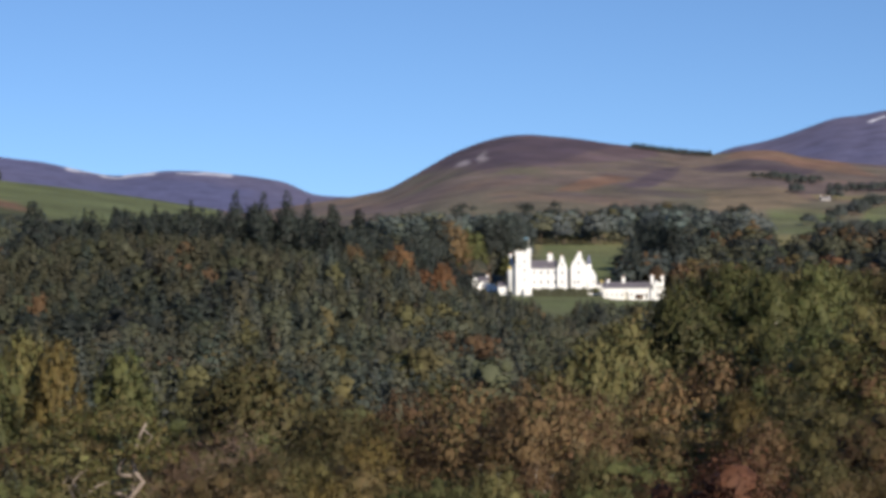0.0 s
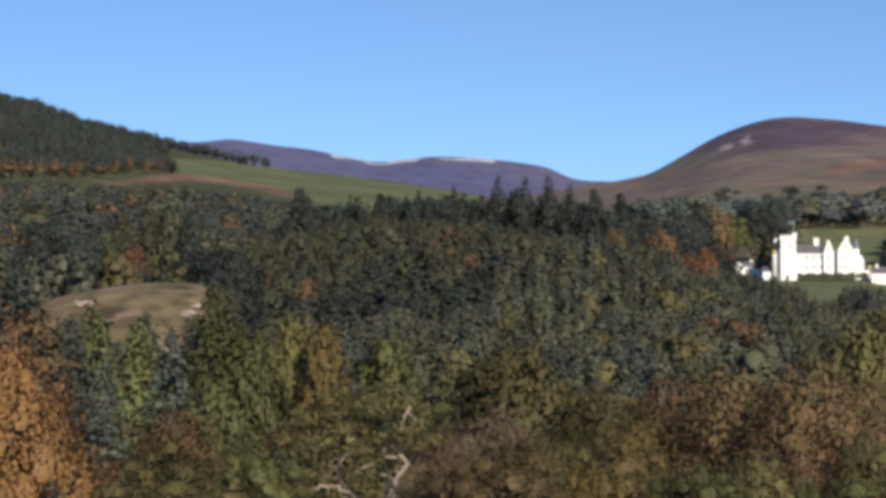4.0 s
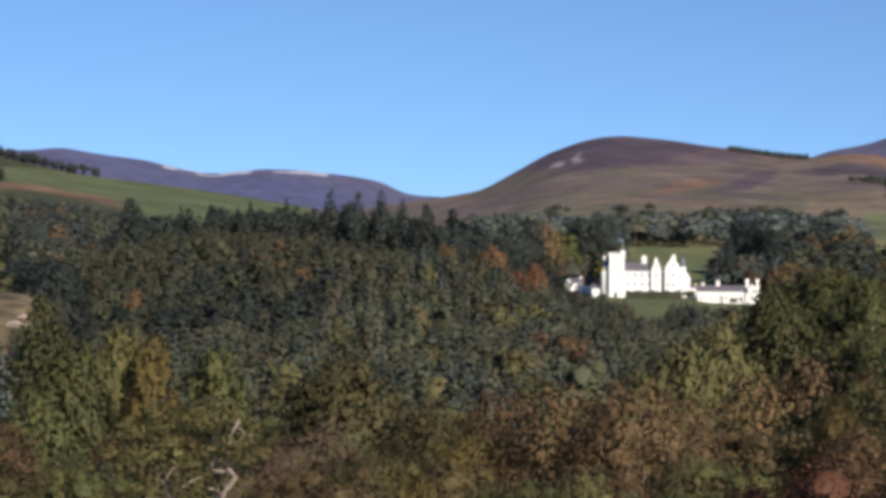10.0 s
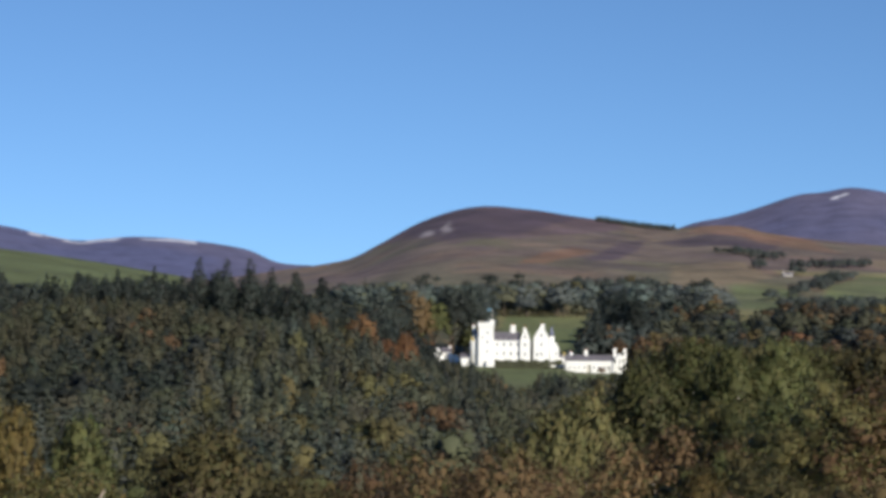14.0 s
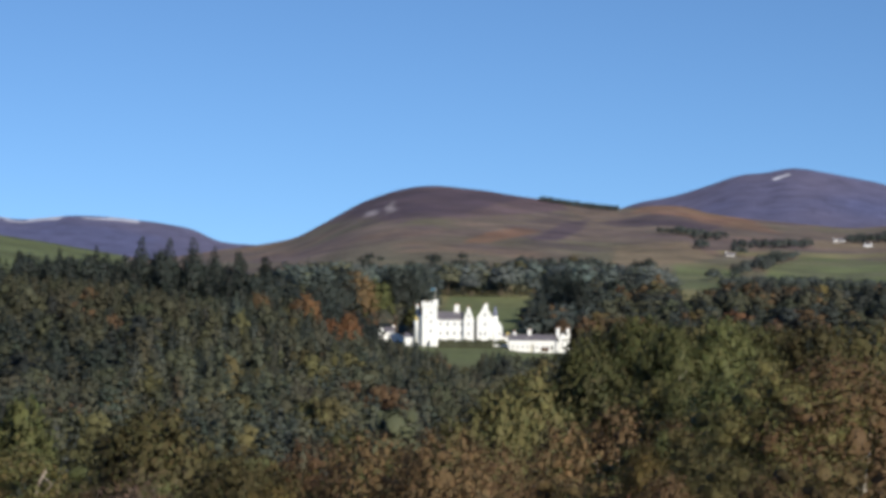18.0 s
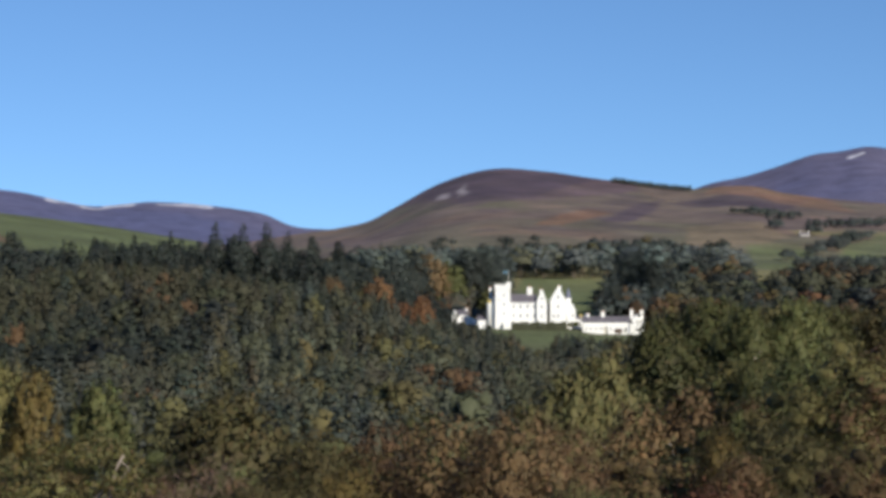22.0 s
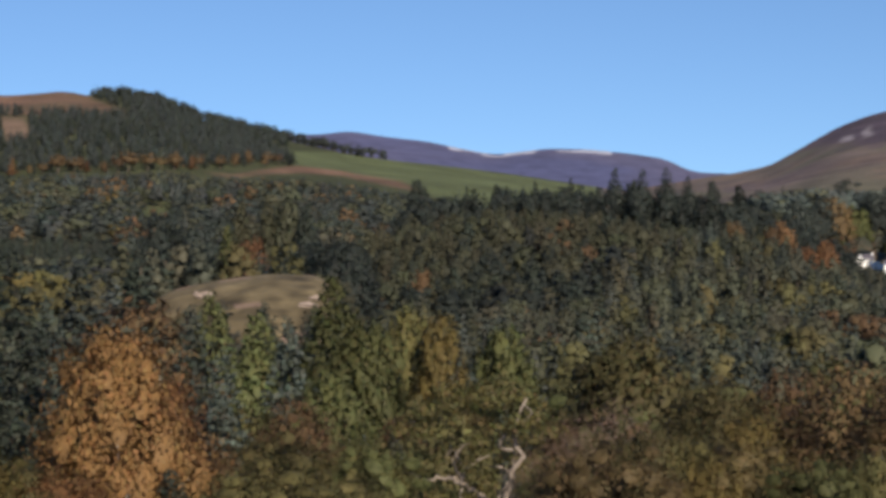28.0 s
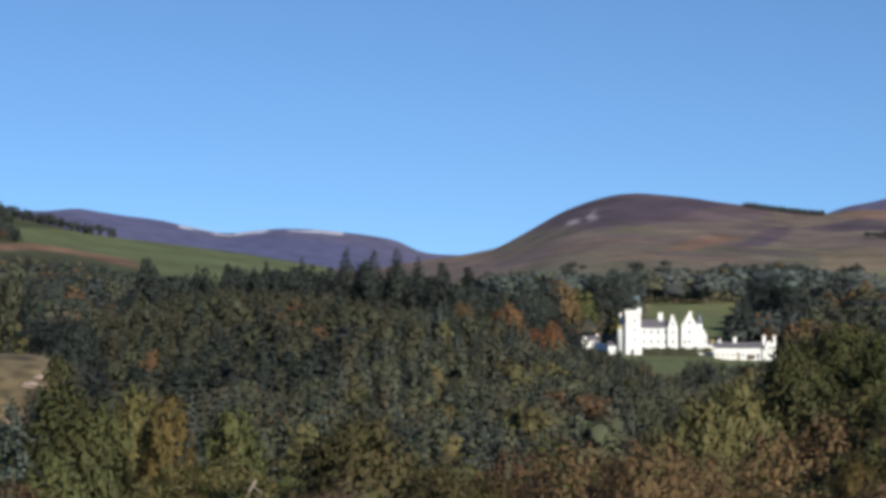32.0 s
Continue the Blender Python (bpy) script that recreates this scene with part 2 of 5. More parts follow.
# ---------------------------------------------------------------- ground
def inside(bearing, d, corners):
    """Which places lie in a field, given by its corners as bearing and range."""
    hit = np.zeros(np.shape(bearing), bool)
    for (b0, r0), (b1, r1) in zip(corners, corners[1:] + corners[:1]):
        cross = (r0 > d) != (r1 > d)
        with np.errstate(divide="ignore", invalid="ignore"):
            at = (b1 - b0) * (d - r0) / (r1 - r0 if r1 != r0 else 1e-9) + b0
        hit ^= cross & (bearing < at)
    return hit


GRASS, PASTURE, ROUGH_GRASS = (0.06, 0.08, 0.03), (0.092, 0.108, 0.044), (0.15, 0.135, 0.06)
MOOR, HEATHER, DARK_HEATHER = (0.112, 0.086, 0.070), (0.090, 0.060, 0.070), (0.056, 0.040, 0.054)
# the far heather is blued to hold the haze of distance
BRACKEN, STUBBLE, HAZY_HEATHER = (0.15, 0.085, 0.055), (0.165, 0.125, 0.08), (0.074, 0.079, 0.155)
SCREE, SNOW, FOREST_FLOOR, PINK_GRASS = (0.24, 0.21, 0.22), (0.55, 0.55, 0.60), (0.060, 0.056, 0.030), (0.18, 0.115, 0.08)

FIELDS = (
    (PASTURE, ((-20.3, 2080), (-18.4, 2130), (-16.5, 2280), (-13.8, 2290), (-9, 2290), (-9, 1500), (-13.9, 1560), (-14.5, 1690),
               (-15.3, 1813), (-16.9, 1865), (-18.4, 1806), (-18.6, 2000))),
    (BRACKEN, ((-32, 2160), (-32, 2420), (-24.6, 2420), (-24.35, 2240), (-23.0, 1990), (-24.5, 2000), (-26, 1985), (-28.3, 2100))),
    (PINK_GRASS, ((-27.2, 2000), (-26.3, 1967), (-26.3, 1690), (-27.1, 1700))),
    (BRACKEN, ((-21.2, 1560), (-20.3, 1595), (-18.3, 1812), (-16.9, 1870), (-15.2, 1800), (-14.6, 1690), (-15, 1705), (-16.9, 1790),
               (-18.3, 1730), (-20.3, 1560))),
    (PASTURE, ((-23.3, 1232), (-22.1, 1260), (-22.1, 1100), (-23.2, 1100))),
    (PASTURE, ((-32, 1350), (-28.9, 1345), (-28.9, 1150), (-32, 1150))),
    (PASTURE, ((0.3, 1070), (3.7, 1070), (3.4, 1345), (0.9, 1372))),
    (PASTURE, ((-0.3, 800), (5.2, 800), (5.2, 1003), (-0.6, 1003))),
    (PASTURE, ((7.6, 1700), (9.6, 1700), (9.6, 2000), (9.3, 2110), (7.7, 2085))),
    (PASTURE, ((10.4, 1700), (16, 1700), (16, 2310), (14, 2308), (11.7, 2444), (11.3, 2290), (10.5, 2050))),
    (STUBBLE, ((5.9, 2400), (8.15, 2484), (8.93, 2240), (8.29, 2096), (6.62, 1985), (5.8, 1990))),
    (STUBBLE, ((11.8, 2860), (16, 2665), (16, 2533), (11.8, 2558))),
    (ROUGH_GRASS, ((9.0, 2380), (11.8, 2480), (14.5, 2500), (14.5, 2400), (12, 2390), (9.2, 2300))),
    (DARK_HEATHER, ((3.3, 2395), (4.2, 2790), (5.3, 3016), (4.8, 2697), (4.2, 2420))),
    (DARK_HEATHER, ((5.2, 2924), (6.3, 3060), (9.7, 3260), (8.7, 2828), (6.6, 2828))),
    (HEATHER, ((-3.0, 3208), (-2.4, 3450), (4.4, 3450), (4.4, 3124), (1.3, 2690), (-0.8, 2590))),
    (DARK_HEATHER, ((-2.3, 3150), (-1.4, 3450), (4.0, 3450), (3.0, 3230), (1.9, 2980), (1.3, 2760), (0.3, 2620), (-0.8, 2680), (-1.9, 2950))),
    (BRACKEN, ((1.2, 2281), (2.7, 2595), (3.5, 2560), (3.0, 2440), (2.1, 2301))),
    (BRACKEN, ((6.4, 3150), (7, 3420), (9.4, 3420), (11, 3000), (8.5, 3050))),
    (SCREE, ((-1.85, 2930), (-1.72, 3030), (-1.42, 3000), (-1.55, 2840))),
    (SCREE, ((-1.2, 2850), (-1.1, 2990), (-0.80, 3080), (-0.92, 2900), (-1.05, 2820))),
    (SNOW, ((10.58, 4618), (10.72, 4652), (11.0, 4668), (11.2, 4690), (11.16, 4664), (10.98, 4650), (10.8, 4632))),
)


def build_ground():
    b = np.concatenate((np.arange(-180, -33, 7), np.arange(-32, 17.01, 0.1), np.arange(20, 180, 7)))
    d = np.concatenate((np.r_[0.02, np.linspace(4, 60, 15)], np.linspace(64, 296, 32), np.linspace(300, 390, 46), np.linspace(398, 500, 14), np.linspace(512, 1500, 60),
                        np.linspace(1514, 3400, 130), np.linspace(3440, 4560, 22), np.linspace(4575, 4760, 20), np.linspace(4790, 4960, 5)))
    B, D = np.meshgrid(b, d)
    Z = height(B, D)
    A = np.radians(B)
    X, Y = D * np.sin(A), D * np.cos(A)
    nd, nb = B.shape
    verts = np.stack((X, Y, Z), -1).reshape(-1, 3)
    i = np.arange(nd * nb).reshape(nd, nb)
    j = np.roll(i, -1, axis=1)
    quads = np.stack((i[:-1], j[:-1], j[1:], i[1:]), -1).reshape(-1, 4)[:, ::-1]
    # land cover
    wob = relief(X, Y, 160, 4, 11)
    wide = relief(X, Y, 600, 4, 12)
    B2 = B + 0.16 * wob + 0.05 * relief(X, Y, 45, 2, 13)
    D2 = D + np.clip(D - 900, 0, 900) / 900 * 32 * relief(X, Y, 210, 4, 14)
    C = np.empty((nd, nb, 3))
    C[:] = FOREST_FLOOR
    C[D > 1250] = ROUGH_GRASS
    C[D > 1700] = GRASS
    h = np.clip((D - 1750) / 500 + wide * 0.5, 0, 1)[..., None]
    hilly = (D > 1700) & (B > -9)
    C = np.where(hilly[..., None], (1 - h) * np.array((0.088, 0.092, 0.048)) + h * np.array(MOOR), C)
    # heather, bent grass and bracken lie in long drifts along the slope
    for size, seed, color, gain in ((260, 17, HEATHER, 1.8), (120, 27, (0.085, 0.088, 0.045), 1.5), (90, 28, PINK_GRASS, 1.3), (70, 29, DARK_HEATHER, 1.6)):
        streak = np.clip((relief(X, Y * 0.7, size, 5, seed) - 0.15) * gain * 1.1, 0, 0.45)[..., None]
        C = np.where(hilly[..., None], C * (1 - streak) + streak * np.array(color), C)
    C = np.where(((B < -9) & (D > 1250))[..., None], np.array((0.05, 0.055, 0.022)), C)
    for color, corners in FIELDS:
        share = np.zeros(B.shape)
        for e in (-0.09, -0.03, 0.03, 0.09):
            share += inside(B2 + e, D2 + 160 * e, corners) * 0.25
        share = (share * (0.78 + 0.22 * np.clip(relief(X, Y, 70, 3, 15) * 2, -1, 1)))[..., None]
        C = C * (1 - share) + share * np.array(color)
    mottle = 1 + (0.28 * relief(X, Y, 90, 4, 16) + 0.3 * relief(X, Y, 34, 3, 18)) * (D > 1600)
    C *= mottle[..., None]
    knowe = inside(B + 0.3 * wob, D, ((-24.2, 285), (-16.6, 285), (-16.6, 385), (-24.2, 385)))
    C[knowe] = (np.array((0.112, 0.086, 0.047)) * (1 + 0.3 * relief(X, Y, 9, 2, 33) + 0.7 * relief(X, Y, 3, 2, 34))[..., None])[knowe]
    bald = knowe & (relief(X, Y, 7, 3, 19) > 0.42)
    C[bald] = (0.25, 0.17, 0.125)
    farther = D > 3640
    # farthest hills: aerial haze goes into both heather and turf colours
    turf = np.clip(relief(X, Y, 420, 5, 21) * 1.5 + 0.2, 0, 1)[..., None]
    C = np.where(farther[..., None], (1 - turf) * np.array(HAZY_HEATHER) + turf * np.array((0.090, 0.083, 0.135)), C)
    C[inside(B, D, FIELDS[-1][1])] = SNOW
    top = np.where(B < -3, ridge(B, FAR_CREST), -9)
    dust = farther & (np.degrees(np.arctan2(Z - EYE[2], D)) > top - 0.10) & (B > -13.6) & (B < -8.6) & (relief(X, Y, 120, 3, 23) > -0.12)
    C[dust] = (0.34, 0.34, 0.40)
    me = bpy.data.meshes.new("ground")
    me.from_pydata(verts.tolist(), [], quads.tolist() + [list(range(nb))[::-1]])
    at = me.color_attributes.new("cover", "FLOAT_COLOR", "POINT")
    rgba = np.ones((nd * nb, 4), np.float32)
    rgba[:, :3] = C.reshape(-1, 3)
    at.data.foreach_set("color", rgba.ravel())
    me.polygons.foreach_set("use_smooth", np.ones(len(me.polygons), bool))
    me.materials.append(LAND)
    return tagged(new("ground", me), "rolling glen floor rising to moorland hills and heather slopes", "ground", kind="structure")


build_ground()


# ---------------------------------------------------------------- the castle
CASTLE_Y, CASTLE_Z = 1000.0, 19.0
castle = thing("castle", (0, CASTLE_Y, CASTLE_Z), "white harled baronial castle with a square tower and slate roofs", "castle")


def at_castle(name, bm, mat, parent=None, label=""):
    return part(name, bm, mat, parent or castle, label)


def sash(x, y, z, w=1.15, h=2.3, parent=None):
    """A sash window on a front wall at y: stone surround, dark panes, glazing bars."""
    w, h = w * 0.75, h * 0.8
    win = part("window", boxes((x - w / 2 - 0.15, x - w / 2, y - 0.06, y + 0.05, z - 0.15, z + h + 0.15),
                               (x + w / 2, x + w / 2 + 0.15, y - 0.06, y + 0.05, z - 0.15, z + h + 0.15),
                               (x - w / 2, x + w / 2, y - 0.06, y + 0.05, z + h, z + h + 0.15),
                               (x - w / 2, x + w / 2, y - 0.12, y + 0.05, z - 0.15, z),
                               (x - w / 2, x + w / 2, y - 0.04, y + 0.05, z + h * 0.49, z + h * 0.53)), FRAME, parent or castle)
    part("pane", boxes((x - w / 2, x + w / 2, y - 0.02, y + 0.04, z, z + h)), GLASS, win)
    return win


def chimney(x, y, z0, z1, w=2.0, depth=1.2, parent=None, pots=2):
    c = part("chimney", boxes((x - w / 2, x + w / 2, y, y + depth, z0, z1), (x - w / 2 - 0.15, x + w / 2 + 0.15, y - 0.15, y + depth + 0.15,
                                                                          z1 - 0.45, z1 - 0.15)), WHITE, parent or castle)
    for k in range(pots):
        px = x + (k - (pots - 1) / 2) * w / (pots + 0.2)
        part("chimney_pot", tube([(px, y + depth / 2, z1), (px, y + depth / 2, z1 + 0.7)], (0.22, 0.18), 8), RED_CLAY, c)
    return c


def stepped(x0, x1, base, eave, top, steps=5, cap=1.6):
    """The outline of a crow-stepped gable."""
    mid, half = (x0 + x1) / 2, (x1 - x0) / 2
    left = []
    for k in range(steps):
        xa = x0 + (half - cap / 2) * k / steps
        z = eave + (top - eave) * (k + 1) / (steps + 1)
        left += [(xa, eave + (top - eave) * k / (steps + 1)), (xa, z)]
    left += [(mid - cap / 2, left[-1][1]), (mid - cap / 2, top)]
    right = [(2 * mid - x, z) for x, z in left[::-1]]
    return [(x0, base)] + left + right + [(x1, base)]


# square tower with a corbelled parapet
tower = at_castle("tower", boxes((0.2, 8.2, 0, 9, -1.5, 22.3), (-0.15, 8.55, -0.35, 9.35, 21.6, 23.4)), WHITE)
for k in range(5):
    at_castle("merlon", boxes((-0.15 + k * 1.87, 1.05 + k * 1.87, -0.35, 0.15, 23.4, 24.3)), WHITE, tower)
for k in range(5):
    at_castle("merlon", boxes((-0.15 + k * 1.87, 1.05 + k * 1.87, 8.85, 9.35, 23.4, 24.3)), WHITE, tower)
for z in (3.0, 8.0, 13.0, 17.8):
    sash(4.9, 0, z, 0.9, 1.7, tower)
sash(2.2, 0, 15.5, 0.7, 1.2, tower)
at_castle("stair_turret", boxes((6.2, 8.6, 0.4, 3, 23.4, 25.2), (6.0, 8.8, 0.2, 3.2, 25.2, 25.5)), WHITE, tower)
at_castle("forebuilding", prism([(4.4, -3), (8.8, -3), (8.8, 4.0), (6.4, 5.4), (4.4, 4.2)], -2.6, 0.1), WHITE)
pole = at_castle("flagpole", tube([(7.3, 4, 23.4), (7.3, 4, 32.0)], (0.16, 0.08), 8), WOOD)
bm = bmesh.new()
grid = [[bm.verts.new((7.2 - 2.6 * u / 6, 4 + 0.22 * math.sin(u * 1.5), 30.4 + 1.4 * v - 0.06 * u)) for v in (0, 1)] for u in range(7)]
for a, b in zip(grid, grid[1:]):
    bm.faces.new((a[0], b[0], b[1], a[1]))
bmesh.ops.solidify(bm, geom=bm.faces[:], thickness=0.04)
at_castle("flag", bm, FLAG, pole, "small blue flag at the masthead")
# turret and low ranges beside the tower
turret = at_castle("turret", tube([(-3.1, 2, -1.5), (-3.1, 2, 14.0), (-3.1, 2, 14.4)], (1.25, 1.25, 1.4), 14), WHITE)
at_castle("turret_cap", tube([(-3.1, 2, 14.4), (-3.1, 2, 16.4)], (1.45, 0.12), 14), OCHRE, turret, "ochre conical cap")
at_castle("range_wall", boxes((-9.2, -1.9, 2.5, 10, -1.5, 5.2)), WHITE)
at_castle("range_roof", roof_shape(-9.2, -1.9, 2.5, 10, 5.2, 7.4), SLATE)
at_castle("link_wall", boxes((-1.9, 0.2, 3.2, 11, -1.5, 17.0)), WHITE)
at_castle("link_roof", roof_shape(-1.9, 0.2, 3.2, 11, 17.0, 19.5, 0.1), SLATE)
chimney(-2.4, 8, 15.0, 22.4, 1.4, 1.4)
# main block
main = at_castle("main_wall", boxes((8.2, 22.4, 1.2, 13, -1.5, 14.7)), WHITE)
for row in (1.4, 6.6, 11.6):
    for k in range(4):
        sash(10.0 + k * 3.75, 1.2, row, 1.1, 2.2, main)
at_castle("main_roof", roof_shape(8.2, 22.4, 1.2, 13, 14.7, 19.0), SLATE)
at_castle("cornice", boxes((8.55, 22.2, 0.95, 1.2, 14.2, 14.75)), WHITE)
chimney(18.8, 6.4, 17.5, 22.6, 2.6, 1.4, pots=3)
# two crow-stepped gable blocks with a recess between them
for x0, x1, y0, top, levels in ((22.4, 27.8, -0.6, 20.6, (1.4, 6.6, 11.6, 16.0)), (29.6, 38.0, -1.0, 22.4, (1.4, 6.6, 11.8, 16.8))):
    block = at_castle("gable_block", prism(stepped(x0, x1, -1.5, 14.6 if x0 < 25 else 15.6, top), y0, y0 + 0.9), WHITE)
    at_castle("block_wall", boxes((x0, x1, y0 + 0.9, 13, -1.5, 14.3)), WHITE, block)
    eave, mid = (14.6 if x0 < 25 else 15.6), (x0 + x1) / 2
    bm = prism([(x0 + 0.05, eave - 0.3), (x1 - 0.05, eave - 0.3), (mid, top - 0.9)], y0 + 0.9, 13.2)
    at_castle("block_roof", bm, SLATE, block)
    for z in levels:
        sash((x0 + x1) / 2, y0, z, 1.0, 2.0, block)
    if x0 > 25:
        sash(x0 + 1.9, y0, 6.6, 1.0, 2.0, block), sash(x0 + 1.9, y0, 1.4, 1.0, 2.0, block)
        chimney((x0 + x1) / 2 + 0.6, y0 + 1.0, 20.8, 23.4, 1.9, 1.2, block)
    else:
        chimney((x0 + x1) / 2 - 0.3, y0 + 1.0, 19.0, 21.4, 1.5, 1.1, block)
# grey in place of white harling puts the recess's shade into its colour
at_castle("recess_wall", boxes((27.8, 29.6, 3.5, 12, -1.5, 14.0)), STONE)
corner = at_castle("corner_turret", tube([(39.3, 1.6, -1.5), (39.3, 1.6, 17.0)], (1.4, 1.4), 14), WHITE)
at_castle("turret_cap", tube([(39.3, 1.6, 17.0), (39.3, 1.6, 18.6), (39.3, 1.6, 22.4)], (1.5, 1.1, 0.1), 14), LEAD, corner, "blue-grey leaded conical cap")
at_castle("stair_block", prism([(40.2, -1.5), (43.2, -1.5), (43.2, 11.4), (42.2, 11.4), (42.2, 13.4), (40.2, 13.4)], 0.5, 9), WHITE)
sash(41.6, 0.5, 7.0, 0.8, 1.6), sash(41.6, 0.5, 2.0, 0.8, 1.6)
at_castle("side_range", boxes((43.2, 47.0, 2, 9, -2.0, 5.6)), WHITE)
at_castle("side_range_roof", roof_shape(43.2, 47.0, 2, 9, 5.6, 7.6, 0.2), SLATE)
for x, m in ((46.3, OCHRE), (49.0, LEAD)):
    t = at_castle("pepperpot", tube([(x, 4, 3), (x, 4, 6.6)], (0.9, 0.9), 12), WHITE)
    at_castle("turret_cap", tube([(x, 4, 6.6), (x, 4, 8.6)], (1.0, 0.1), 12), m, t)

# low entrance wing, a building of its own
wing = thing("castle_wing", (0, 990, 17.6), "long low white wing with slate roof and arched doorway", "building")
body = part("wall", boxes((46.5, 57.6, 0, 8, -1.5, 5.9), (59.8, 71.5, 0, 8, -1.5, 5.9), (57.6, 59.8, 0, 8, 3.4, 5.9),
                          (57.6, 59.8, 1.6, 8, -1.5, 3.4)), WHITE, wing)
part("arch_door", boxes((57.6, 59.8, 1.2, 1.6, -1.0, 3.4)), WOOD, wing)
part("roof", roof_shape(46.5, 71.5, 0, 8, 5.9, 8.9), SLATE, wing)
for k in range(4):
    sash(48.4 + k * 2.6, 0, 1.6, 0.9, 1.7, wing)
for k in range(4):
    sash(61.4 + k * 2.7, 0, 1.6, 0.9, 1.7, wing)
chimney(57.4, 3.4, 7.5, 11.4, 1.9, 1.2, wing)
chimney(49.5, 3.4, 7.5, 10.2, 1.4, 1.0, wing)
end = part("end_block", prism(stepped(71.5, 78.6, -1.5, 5.4, 9.4, 4, 1.4), -1.2, 9.0), WHITE, wing)
sash(75.0, -1.2, 1.4, 1.1, 2.0, end), sash(75.0, -1.2, 5.2, 0.9, 1.4, end)
chimney(72.6, 3.0, 6.0, 12.4, 1.7, 1.2, end)
chimney(78.0, 3.0, 6.0, 12.2, 1.7, 1.2, end)

# white house among the trees beside the castle
lodge = thing("lodge", (0, 1030, 22.0), "small white gabled house among trees", "house")
part("wall", boxes((-24.6, -15.0, 0, 7, -3, 4.0)), WHITE, lodge)
gable = part("gable", prism([(-25.4, -3), (-20.6, -3), (-20.6, 4.2), (-23.0, 7.4), (-25.4, 4.2)], -1.5, 5), WHITE, lodge)
part("roof", roof_shape(-20.6, -15.0, 0, 7, 4.0, 6.6), SLATE, lodge)
sash(-23.0, -1.5, 1.0, 0.9, 1.6, lodge), sash(-18.0, 0, 1.0, 0.9, 1.6, lodge)
chimney(-15.6, 3, 4, 7.4, 1.2, 1.0, lodge)
part("garden_wall", prism([(-15.0, -3), (-9.6, -3), (-9.6, 1.2), (-15.0, 3.4)], 0.6, 1.2), WHITE, lodge)


def cottage(bearing, d, w, turn, label, walls=WHITE):
    p = spot(bearing, d, -0.3)
    c = thing("cottage", p, label, "house", "cottages on the far slope", turn)
    part("wall", boxes((-w / 2, w / 2, -3, 3, -2, 2.6)), walls, c)
    part("roof", roof_shape(-w / 2, w / 2, -3, 3, 2.6, 5.0), SLATE, c)
    for k in (-0.3, 0.0, 0.3):
        sash(k * w, -3, 0.9, 0.8, 1.2, c)
    chimney(-w / 2 + 0.8, -0.6, 4.2, 5.9, 1.0, 0.9, c)
    chimney(w / 2 - 0.8, -0.6, 4.2, 5.9, 1.0, 0.9, c)


cottage(12.52, 2815, 6, 4, "white gabled cottage on the far hillside")
cottage(12.72, 2835, 7, -30, "small white farmhouse on the far hillside")
cottage(13.47, 2650, 11, 2, "low white cottage below a dark wood")
cottage(9.37, 2290, 12, 8, "long grey stone cottage at a field edge", STONE)


# ---------------------------------------------------------------- trees
RNG = np.random.default_rng(7)


def unit_rows(v):
    return v / (np.linalg.norm(v, axis=1, keepdims=True) + 1e-9)


def leaf_cards(centres, normals, size, rng, stray=0.28, droop=0.0, slim=1.0):
    """Small four-cornered leaves or sprays at centres, facing about along normals. Returns verts and quads."""
    n = len(centres)
    nrm = unit_rows(unit_rows(normals) + rng.normal(0, stray, (n, 3)))
    hang = rng.normal(0, 1, (n, 3)) * (1 - droop) + np.array((0, 0, 1.6)) * droop
    w = unit_rows(np.cross(nrm, hang))
    u = np.cross(w, nrm)
    s = size * rng.uniform(0.6, 1.35, (n, 1))
    r = rng.uniform(0.5, 0.85, (n, 1)) * slim
    bend = nrm * s * 0.18
    v = np.stack((centres - u * s, centres + w * s * r - bend, centres + u * s * rng.uniform(0.7, 1.1, (n, 1)), centres - w * s * r - bend), 1)
    # every leaf turns its face outwards
    face = np.cross(v[:, 2] - v[:, 0], v[:, 3] - v[:, 1])
    back = (face * nrm).sum(1) < 0
    v[back] = v[back][:, ::-1]
    return v.reshape(-1, 3), np.arange(4 * n).reshape(n, 4)


